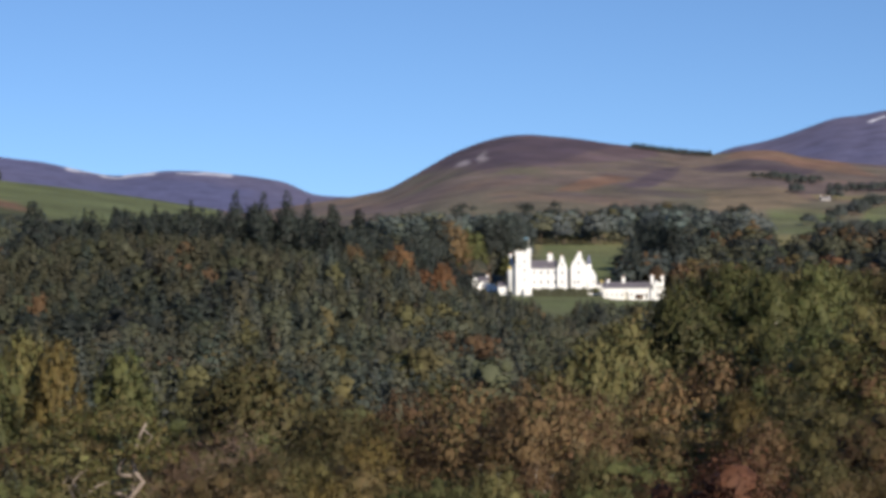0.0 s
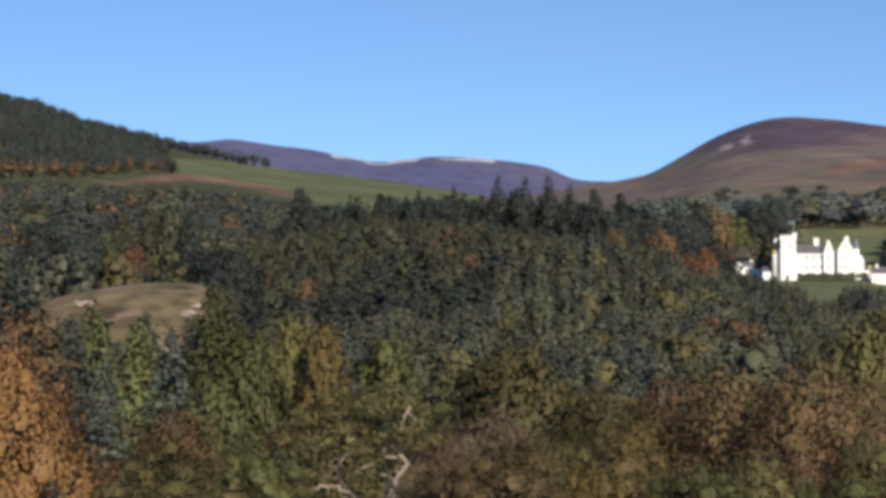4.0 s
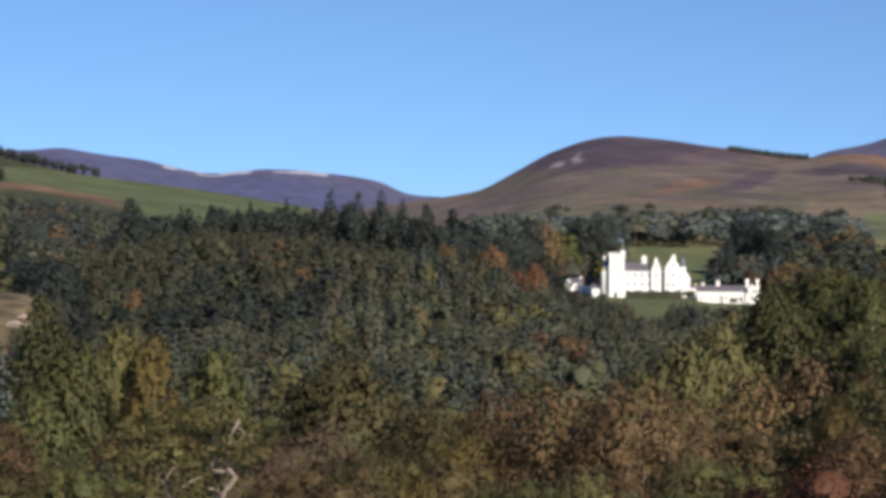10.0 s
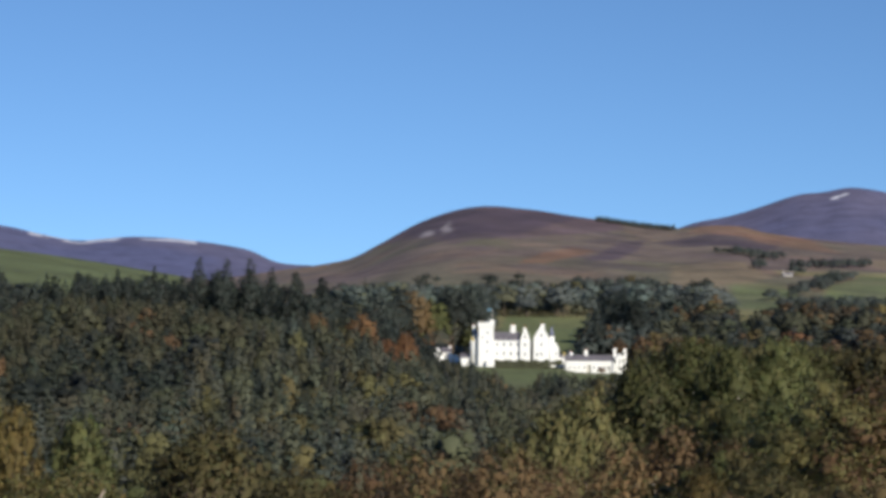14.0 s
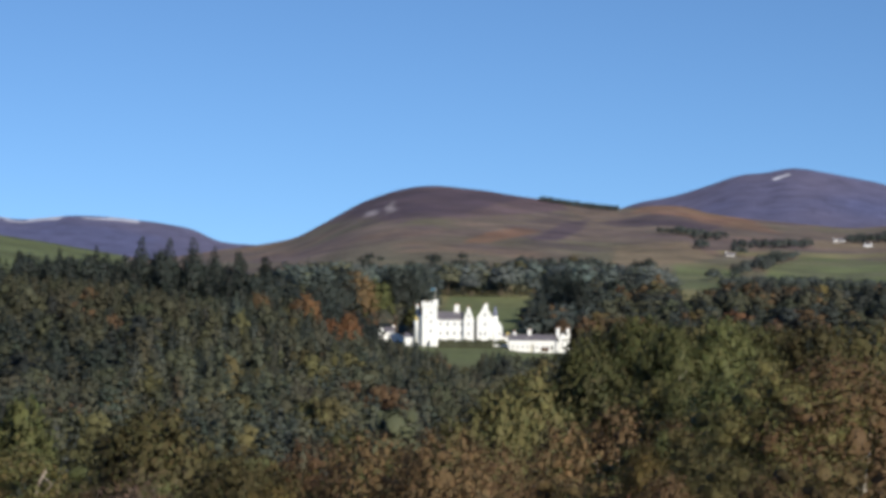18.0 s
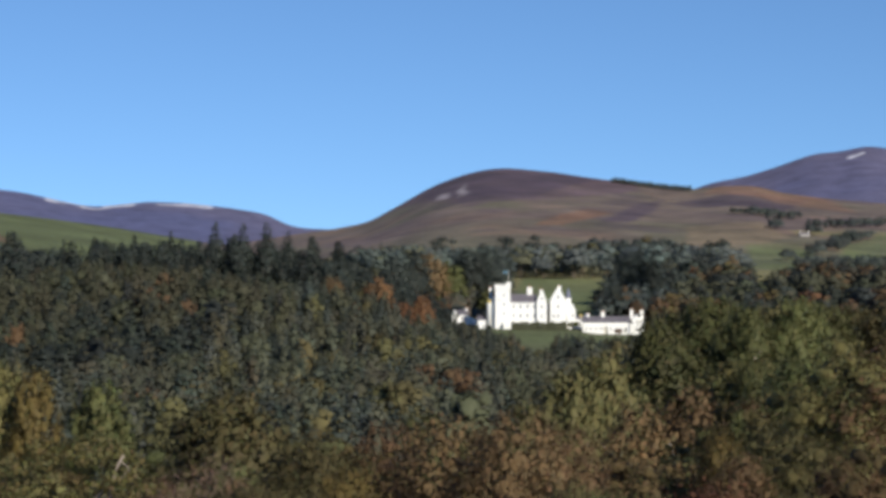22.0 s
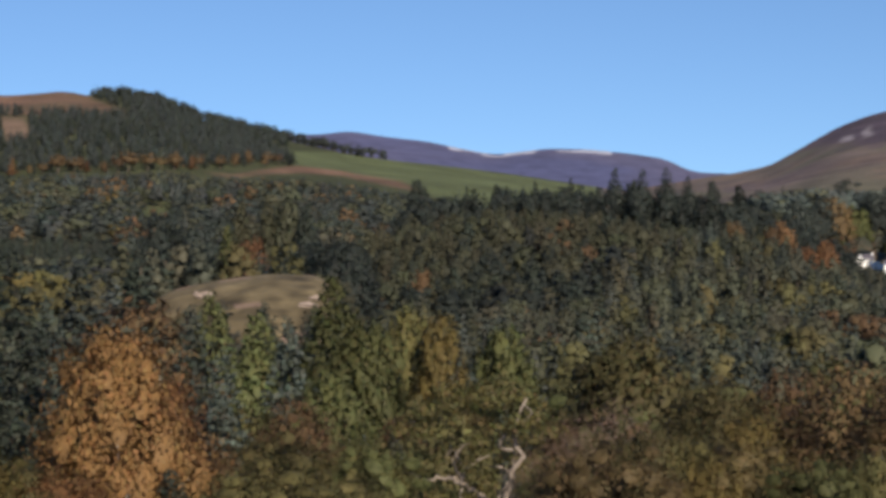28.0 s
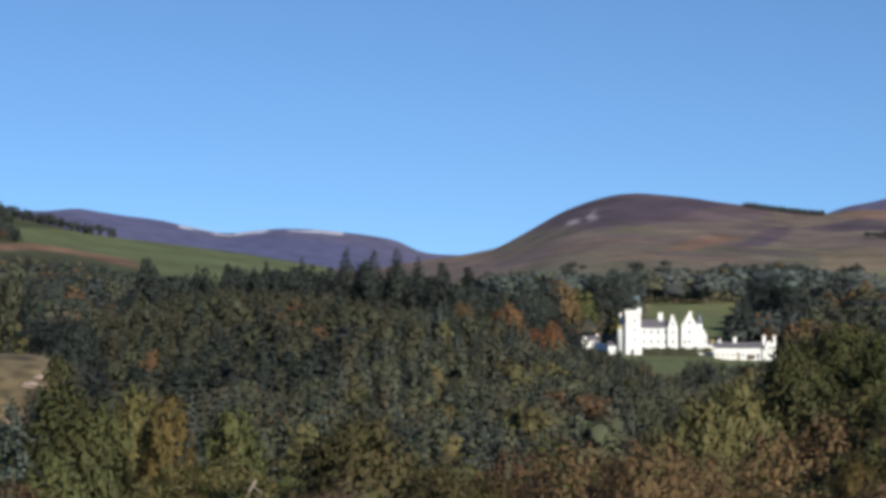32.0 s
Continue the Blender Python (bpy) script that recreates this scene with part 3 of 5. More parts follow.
def lobes_of(kind, rng, fine=True):
    """The masses of a crown of height 1: rows of centre and radii."""
    out = []

    def add(r, a, z, g, flat=1.0):
        out.append((r * math.cos(a), r * math.sin(a), z, g, g, g * flat))

    def core(low, high, count, width):
        """The inner body of the crown, so that light falls on leaves between the outer masses."""
        for k in range(count):
            z = low + (high - low) * (k + 0.5) / count
            add(0.02, k * 2.4, z, width(z) * rng.uniform(0.62, 0.78), 0.9)

    if kind == "oak":
        m = 84 if fine else 16
        for k in range(m):
            b = math.asin(1 - 1.4 * (k + 0.5) / m)
            q = rng.uniform(0.68, 1.08)
            add(0.38 * q * math.cos(b), k * 2.4 + rng.normal(0, 0.3), 0.52 + 0.40 * q * math.sin(b), rng.uniform(0.04, 0.095) * (1.0 if fine else 1.9), 0.72)
        for k in range(7):
            add(0.17 * (k > 0), k * 1.05, 0.52, 0.20, 0.95)
    elif kind in ("birch", "larch", "pine"):
        low, m, small = {"birch": (0.22, 84, 0.16), "larch": (0.06, 130, 0.12), "pine": (0.20, 60, 0.18)}[kind]
        width = {"birch": lambda z: 0.25 * math.sin(math.pi * min(0.96, max(0.05, ((1.03 - z) / 1.04) ** 0.9))) ** 0.9,
                 "larch": lambda z: 0.29 * (1.03 - z) ** 0.9, "pine": lambda z: 0.26 * (1.04 - z) ** 0.85}[kind]
        m, small = (m, small) if fine else (18, small * 1.9)
        p, q = rng.uniform(0, 6.28, 2)
        for k in range(m):
            z = low + (0.96 - low) * (k + rng.random()) / m
            a = k * 2.4 + rng.normal(0, 0.4)
            w = width(z) * (1 + 0.2 * math.sin(2 * a + p + 4 * z) + 0.14 * math.sin(3 * a + q - 7 * z))
            add(w * rng.uniform(0.5, 0.98), a, z, w * rng.uniform(0.8, 1.35) * small + 0.012, rng.uniform(1.0, 1.8))
        core(low, 0.95, 7, width)
    elif kind == "scots":
        width = lambda z: 0.30 * math.sin(math.pi * min(0.97, max(0.03, (1.06 - z) / 0.80))) ** 0.6
        m = 46 if fine else 16
        for k in range(m):
            z = 0.34 + 0.62 * (k + rng.random()) / m
            add(width(z) * rng.uniform(0.5, 1.0), k * 2.4 + rng.normal(0, 0.6), z, rng.uniform(0.045, 0.085) * (1 if fine else 1.3), 0.65)
        core(0.42, 0.92, 4, width)
    elif kind == "bush":
        for k in range(30 if fine else 12):
            a, r = k * 2.4, 0.46 * math.sqrt(rng.uniform(0.05, 1))
            add(r, a, 0.82 - 1.6 * r * r - rng.uniform(0, 0.2), rng.uniform(0.10, 0.18), 0.8)
        for k in range(5):
            add(0.22 * (k > 0), k * 1.57, 0.42, 0.26, 1.0)
    elif kind == "spruce":
        width = lambda z: 0.235 * (1.02 - z) ** 0.82
        m = 260 if fine else 34
        for k in range(m):
            z = 0.07 + 0.90 * (k + rng.random()) / m
            w, a, f = width(z), k * 2.4 + rng.normal(0, 0.3), rng.uniform(0.45, 1.18)
            add(w * f, a, z + 0.02 - 0.35 * w * f * f, w * (0.14 if fine else 0.36) * rng.uniform(0.8, 1.3) + 0.006, 0.6)
        core(0.08, 0.94, 8, lambda z: 0.9 * width(z))
        add(0, 0, 0.97, 0.014, 2.0)
    return np.array(out)


def lobe_hearts(lobes, fill, sides=6):
    """The dense inside of each mass: small closed forms under the sprays."""
    band = np.radians((-65, -22, 22, 65))
    ring = [(math.cos(b) * math.cos(6.283 * (j + 0.5 * (k % 2)) / sides), math.cos(b) * math.sin(6.283 * (j + 0.5 * (k % 2)) / sides), math.sin(b))
            for k, b in enumerate(band) for j in range(sides)]
    ring = np.array(ring)
    q = [(k * sides + j, k * sides + (j + 1) % sides, (k + 1) * sides + (j + 1) % sides, (k + 1) * sides + j) for k in range(3) for j in range(sides)]
    q += [(18, 19, 20, 21), (18, 21, 22, 23)] if sides == 6 else []
    v = lobes[:, None, :3] + fill * lobes[:, None, 3:] * ring[None]
    n = np.repeat(ring[None], len(lobes), 0)
    quads = np.array(q)[None] + (np.arange(len(lobes)) * len(ring))[:, None, None]
    return v.reshape(-1, 3), quads.reshape(-1, 4), n.reshape(-1, 3)


def crown_mesh(kind, n, size, rng, fill=0.82, slim=1.0, fine=True):
    """Sprays and hearts of a crown of height 1: verts, quads, soft outward normals, a tone for every vertex, count of spray verts."""
    lobes = lobes_of(kind, rng, fine)
    lobes[:, :3] += rng.normal(0, 0.006, (len(lobes), 3))
    area = lobes[:, 3] * (lobes[:, 3] + 2 * lobes[:, 5])
    want = int(n * 2.6)
    which = rng.choice(len(lobes), want, p=area / area.sum())
    way = unit_rows(rng.normal(0, 1, (want, 3)))
    way[:, 2] = np.where((way[:, 2] < -0.2) & (rng.random(want) < 0.75), -way[:, 2], way[:, 2])
    loose = {"birch": 0.34, "larch": 0.36, "spruce": 0.2}.get(kind, 0.28)
    out = np.where(rng.random((want, 1)) < loose, rng.uniform(1.0, 1.75, (want, 1)), rng.normal(0.93, 0.15 if fine else 0.11, (want, 1)))
    c = lobes[which, :3] + way * lobes[which, 3:] * out
    # only the sprays outside every other mass are kept
    hidden = np.zeros(want, bool)
    for k, row in enumerate(lobes):
        hidden |= ((((c - row[:3]) / (row[3:] * 0.64)) ** 2).sum(1) < 1) & (which != k)
    keep = np.flatnonzero(~hidden)[:n]
    c, way, which = c[keep], way[keep], which[keep]
    centre = np.array((0, 0, 0.5 if kind in ("oak", "bush") else 0.40))
    broad = unit_rows((c - centre) * np.array((1, 1, 0.7 if kind in ("oak", "bush", "scots") else 0.35)))
    form = 0.22 if kind in ("larch", "spruce") else 0.36
    soft = unit_rows(form * way + 0.70 * broad + np.array((0, 0, 0.12)) + rng.normal(0, 0.14, way.shape))
    v, q = leaf_cards(c, way + 0.3 * broad, size, rng, 0.6, {"birch": 0.5, "larch": 0.45, "pine": 0.35, "spruce": 0.3}.get(kind, 0.05), slim * 0.58)
    nrm = np.repeat(soft, 4, 0)
    own = 1 + rng.normal(0, 0.07, len(lobes))
    tone = np.repeat(own[which] * (1 + rng.normal(0, 0.07, len(c))), 4)
    rise = 1 - np.percentile(v[:, 2], 99.7)
    count = len(v)
    if fill > 0:
        hv, hq, hn = lobe_hearts(lobes, fill)
        hn = unit_rows(0.36 * hn + 0.70 * unit_rows((hv - centre) * np.array((1, 1, 0.35))) + np.array((0, 0, 0.15)))
        v, q, nrm = np.concatenate((v, hv)), np.concatenate((q, hq + count)), np.concatenate((nrm, hn))
        tone = np.concatenate((tone, np.repeat(own, 24)))
    v[:, 2] += rise
    return v, q, nrm, tone, count


def limbs_of(kind, rng, detail=True):
    """Trunk and limbs of a tree of height 1."""
    bm = bmesh.new()
    lean = rng.normal(0, 0.02, 2) * (0.15 if kind in ("spruce", "larch", "pine", "scots") else 1)
    top = {"spruce": 0.82, "larch": 0.72, "pine": 0.8, "scots": 0.8, "birch": 0.72}.get(kind, 0.62)
    r0 = {"oak": 0.035, "birch": 0.012, "bush": 0.02, "spruce": 0.011, "larch": 0.011, "pine": 0.013, "scots": 0.017}[kind]
    pts = [(lean[0] * t * 2 + rng.normal(0, 0.006), lean[1] * t * 2 + rng.normal(0, 0.006), t * top - 0.03) for t in np.linspace(0, 1, 6)]
    add_tube(bm, pts, [r0 * (1 - 0.85 * t) for t in np.linspace(0, 1, 6)], 7 if detail else 4)
    if detail and kind != "spruce":
        for k in range(11 if kind == "oak" else 8):
            t = rng.uniform(0.3, 0.9)
            b = Vector(pts[0]).lerp(Vector(pts[-1]), t)
            a = rng.uniform(0, 6.28)
            reach = (0.34 if kind == "oak" else 0.15) * rng.uniform(0.6, 1.0)
            way = Vector((math.cos(a), math.sin(a), 0))
            b = Vector((b.x, b.y, min(b.z, 0.5)))
            limb = [b, b + way * reach * 0.4 + Vector((0, 0, 0.05)) + Vector(rng.normal(0, 0.012, 3)),
                    b + way * reach * 0.75 + Vector((0, 0, 0.10)) + Vector(rng.normal(0, 0.018, 3)), b + way * reach + Vector((0, 0, 0.17))]
            add_tube(bm, limb, (r0 * 0.5, r0 * 0.36, r0 * 0.22, r0 * 0.06), 5)
    return bm


def foliage(name, verts, quads, tints, mats, extra=None, soft=None):
    """A mesh of leaves with a colour for every corner. soft: the normals of the leaf masses."""
    me = bpy.data.meshes.new(name)
    n, q = len(verts), len(quads)
    me.vertices.add(n)
    me.vertices.foreach_set("co", np.asarray(verts, np.float32).ravel())
    me.loops.add(4 * q)
    me.loops.foreach_set("vertex_index", np.asarray(quads, np.int32).ravel())
    me.polygons.add(q)
    me.polygons.foreach_set("loop_start", np.arange(0, 4 * q, 4, dtype=np.int32))
    me.polygons.foreach_set("loop_total", np.full(q, 4, np.int32))
    if extra is not None:
        me.polygons.foreach_set("material_index", np.asarray(extra, np.int32))
    me.update()
    at = me.color_attributes.new("tint", "FLOAT_COLOR", "POINT")
    rgba = np.ones((n, 4), np.float32)
    rgba[:, :3] = tints
    at.data.foreach_set("color", rgba.ravel())
    if soft is not None:
        at = me.attributes.new("custom_normal", "FLOAT_VECTOR", "POINT")
        at.data.foreach_set("vector", np.asarray(soft, np.float32).ravel())
    for m in mats:
        me.materials.append(m)
    return me


TINTS = {
    "birch_gold": (0.200, 0.109, 0.045), "birch_green": (0.106, 0.094, 0.040), "birch_brown": (0.130, 0.083, 0.043),
    "oak_olive": (0.112, 0.096, 0.038), "oak_brown": (0.120, 0.088, 0.040), "green": (0.090, 0.094, 0.036), "red": (0.140, 0.066, 0.036),
    "orange": (0.170, 0.088, 0.044), "yellow": (0.136, 0.103, 0.036), "spruce": (0.050, 0.060, 0.046), "blue_spruce": (0.074, 0.086, 0.070),
    "pine": (0.080, 0.083, 0.058), "olive_pine": (0.072, 0.070, 0.042), "larch": (0.100, 0.106, 0.043), "dark": (0.042, 0.050, 0.043),
    # the last tint is bluish and pale: distance haze mixed into far trees
    "grey": (0.26, 0.165, 0.128), "wood_green": (0.076, 0.078, 0.048), "hill_conifer": (0.070, 0.083, 0.076),
}
ABOUT = {
    "birch_gold": "birch with golden-orange autumn leaves", "birch_green": "birch with yellowing green leaves",
    "birch_brown": "birch with thin brown autumn leaves", "oak_olive": "spreading oak with olive-green leaves",
    "oak_brown": "spreading oak with leaves turning brown", "green": "leafy tree still in green leaf", "red": "low bush with rust-red autumn leaves",
    "orange": "broad tree in orange autumn leaf", "yellow": "tree in yellow autumn leaf", "spruce": "dark green spruce with layered branches",
    "blue_spruce": "blue-grey spruce with drooping branches", "pine": "tall pine with grey-green needles",
    "olive_pine": "broad pine with olive-green needles", "larch": "slender larch, light green", "dark": "tall dark evergreen tree", "wood_green": "dull green woodland tree", "hill_conifer": "blue-green conifer on the hillside, haze put into its colour", "grey": "nearly bare bush with greyish-pink twigs",
}


def near_model(kind, tint, n, size, seed):
    rng = np.random.default_rng(seed)
    bare, thin = tint == "grey", tint == "birch_brown" and kind == "birch" and n > 2000
    v, q, soft, tone, count = crown_mesh(kind, int(n * (0.6 if thin else 1)), size * (1.3 if bare else 1), rng, 0 if bare else (0.3 if thin else 0.5), 0.16 if bare else 1.0, n > 1000)
    shade = tone[:, None] * np.ones((1, 3))
    cards = count // 4
    shade[:count] *= np.repeat(1 + 0.06 * rng.normal(0, 1, (cards, 3)) * np.array((1.3, 0.7, 0.5)), 4, 0)
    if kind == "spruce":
        # spruce tint grows paler from the inside to the ends of the arms
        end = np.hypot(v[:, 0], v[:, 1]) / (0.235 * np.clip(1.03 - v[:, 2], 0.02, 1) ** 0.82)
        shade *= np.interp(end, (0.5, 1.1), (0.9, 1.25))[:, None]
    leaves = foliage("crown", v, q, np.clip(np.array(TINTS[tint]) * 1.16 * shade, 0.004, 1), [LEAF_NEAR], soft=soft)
    wood = bpy.data.meshes.new("trunk")
    bm = limbs_of(kind, rng, n > 1000)
    bm.to_mesh(wood)
    bm.free()
    wood.materials.append(BIRCH_BARK if kind == "birch" and n > 2000 else BARK)
    return leaves, wood


NEAR_MODELS = {}


def near_tree(kind, tint, bearing, d, tall, wide=1.0, top=None, group="trees on the near slope", fine=2):
    """One tree on the near slope, standing on the ground. top: where its tip shows, in degrees above level."""
    p = spot(bearing, d, -0.15)
    if top is not None:
        tall = max(3.0, float(up(top, d)) - p.z)
    key = (kind, tint, fine, int(RNG.integers(0, 2)))
    if key not in NEAR_MODELS:
        n, size = {2: (14000, 0.0092), 1: (4400, 0.0168), 0: (300, 0.042), 3: (2000, 0.026), 4: (1300, 0.031)}[int(fine)]
        NEAR_MODELS[key] = near_model(kind, tint, n, size, len(NEAR_MODELS) + 40)
    leaves, wood = NEAR_MODELS[key]
    name = {"oak": "oak_tree", "birch": "birch_tree", "spruce": "spruce_tree", "larch": "larch_tree", "pine": "pine_tree", "scots": "pine_tree", "bush": "bush"}[kind]
    root = thing(name, p, ABOUT[tint], "bush" if kind == "bush" else "tree", group, float(RNG.uniform(0, 360)))
    for nm, me in (("trunk", wood), ("crown", leaves)):
        ob = new(nm, me)
        ob.parent = root
        ob.scale = (tall * wide, tall * wide, tall)
    return root


# the trees that stand out: kind, colour, bearing, range, bearing of tip height, width
STANDOUT = (
    ("birch", "birch_gold", -23.9, 92, -3.8, 1.0), ("birch", "birch_gold", -22.4, 97, -5.2, 0.8),
    ("spruce", "spruce", -28.8, 100, -1.35, 1.25), ("spruce", "spruce", -27.0, 106, -1.55, 1.1),
    ("spruce", "blue_spruce", -25.9, 112, -3.0, 0.9), ("spruce", "blue_spruce", -21.5, 128, -3.35, 0.9),
    ("spruce", "blue_spruce", -20.6, 122, -4.7, 0.9), ("spruce", "dark", -24.95, 190, -1.95, 1.15),
    ("birch", "birch_brown", -23.1, 165, -2.95, 1.35), 
    ("larch", "larch", -17.25, 210, -2.4, 1.2), ("larch", "larch", -16.9, 190, -3.6, 1.15), ("larch", "larch", -21.0, 200, -2.9, 1.0),
    ("larch", "larch", -19.6, 185, -3.5, 1.1), ("spruce", "blue_spruce", -18.6, 165, -3.9, 1.1), ("birch", "green", -16.1, 190, -3.7, 0.8),
    ("birch", "oak_olive", -14.95, 230, -3.25, 0.7), ("birch", "yellow", -14.0, 225, -3.5, 0.6), ("birch", "green", -12.0, 200, -3.9, 0.9),
    ("birch", "birch_green", -8.1, 170, -4.2, 1.3), ("birch", "green", -17.4, 140, -5.2, 0.9), ("birch", "birch_brown", -18.4, 125, -6.0, 1.2),
    ("bush", "grey", -9.4, 101, -6.05, 0.62), ("oak", "oak_olive", -7.5, 103, -7.0, 0.8), ("oak", "green", -10.3, 97, -7.9, 0.7),
    ("birch", "birch_green", -5.6, 118, -5.6, 1.1), ("birch", "birch_brown", -3.4, 122, -5.2, 1.1), ("birch", "birch_brown", -1.4, 116, -5.0, 1.2),
    ("birch", "birch_brown", 0.6, 112, -4.9, 1.1), ("birch", "birch_brown", 2.0, 118, -5.3, 1.1), ("bush", "red", 6.0, 91, -6.95, 1.0),
    ("birch", "birch_green", 2.4, 165, -3.6, 0.9), ("birch", "birch_green", 3.3, 175, -3.0, 0.9), ("birch", "green", 4.9, 205, -2.0, 1.0),
    ("birch", "birch_green", 5.6, 230, -1.7, 1.1), ("birch", "green", 6.6, 225, -1.25, 1.1), ("birch", "green", 7.7, 215, -1.6, 1.0),
    ("birch", "birch_green", 8.4, 230, -1.6, 1.0), ("birch", "green", 9.15, 220, -1.35, 1.1), ("birch", "green", 10.0, 235, -1.5, 1.0),
    ("birch", "birch_green", 10.8, 240, -1.6, 1.1), ("birch", "birch_green", 11.9, 235, -1.5, 1.1), ("birch", "birch_green", 13.2, 240, -1.5, 1.1),
    ("oak", "oak_olive", 11.0, 130, -2.65, 0.9), ("birch", "birch_brown", 12.8, 130, -2.5, 1.5), ("birch", "green", 9.3, 160, -3.3, 1.4),
    ("birch", "birch_brown", 6.0, 150, -4.0, 1.0), ("birch", "birch_brown", 4.4, 145, -4.6, 1.0), ("oak", "oak_olive", 7.6, 140, -4.3, 0.8),
    ("scots", "dark", -22.5, 560, -0.3, 0.62), ("spruce", "dark", -21.9, 575, -0.15, 0.8), ("scots", "dark", -21.3, 560, -0.45, 0.62), ("scots", "dark", -21.7, 530, -1.1, 0.7),
    ("spruce", "dark", -23.1, 545, -0.9, 0.8), ("larch", "larch", -20.45, 530, -0.75, 0.75), ("birch", "orange", -19.7, 520, -1.1, 0.75), ("pine", "olive_pine", -19.2, 600, 0.1, 0.75),
    ("birch", "wood_green", -18.6, 600, 0.12, 0.7), ("pine", "spruce", -18.0, 590, -0.1, 0.75), ("pine", "olive_pine", -20.0, 610, 0.0, 0.8), ("scots", "dark", -17.9, 445, -1.15, 0.75),
    ("scots", "dark", -17.3, 436, -0.95, 0.75), ("scots", "dark", -16.75, 430, -1.2, 0.75), ("spruce", "dark", -16.3, 440, -1.5, 1.0), ("scots", "dark", -18.7, 440, -1.6, 0.9),
    ("birch", "birch_green", -7.9, 97, -7.3, 1.0), ("oak", "oak_olive", -6.2, 98, -7.3, 0.8), ("birch", "yellow", -4.6, 104, -6.6, 1.0),
    ("oak", "oak_olive", -16.6, 98, -7.4, 0.8), ("birch", "yellow", -28.3, 84, -7.6, 1.5), ("oak", "oak_olive", -26.6, 84, -7.8, 0.8), ("birch", "birch_gold", -25.7, 84, -8.0, 1.2),
    ("birch", "birch_green", 8.6, 112, -5.3, 1.1), ("birch", "birch_brown", 7.5, 104, -6.1, 1.1), ("oak", "oak_olive", 9.7, 106, -5.7, 0.8),
    ("birch", "birch_brown", 10.6, 100, -6.2, 1.2), ("birch", "birch_green", 9.3, 95, -7.2, 1.1), ("oak", "oak_brown", 12.0, 100, -5.6, 0.8), ("birch", "yellow", 6.9, 118, -5.4, 0.9),
    ("oak", "oak_olive", 14.6, 150, -2.8, 0.9), ("birch", "birch_green", 1.0, 150, -4.6, 0.9),
)
for kind, tint, bearing, d, tip, wide in STANDOUT:
    near_tree(kind, tint, bearing, d, 10, wide, tip, fine=2 if d < 131 else 1)


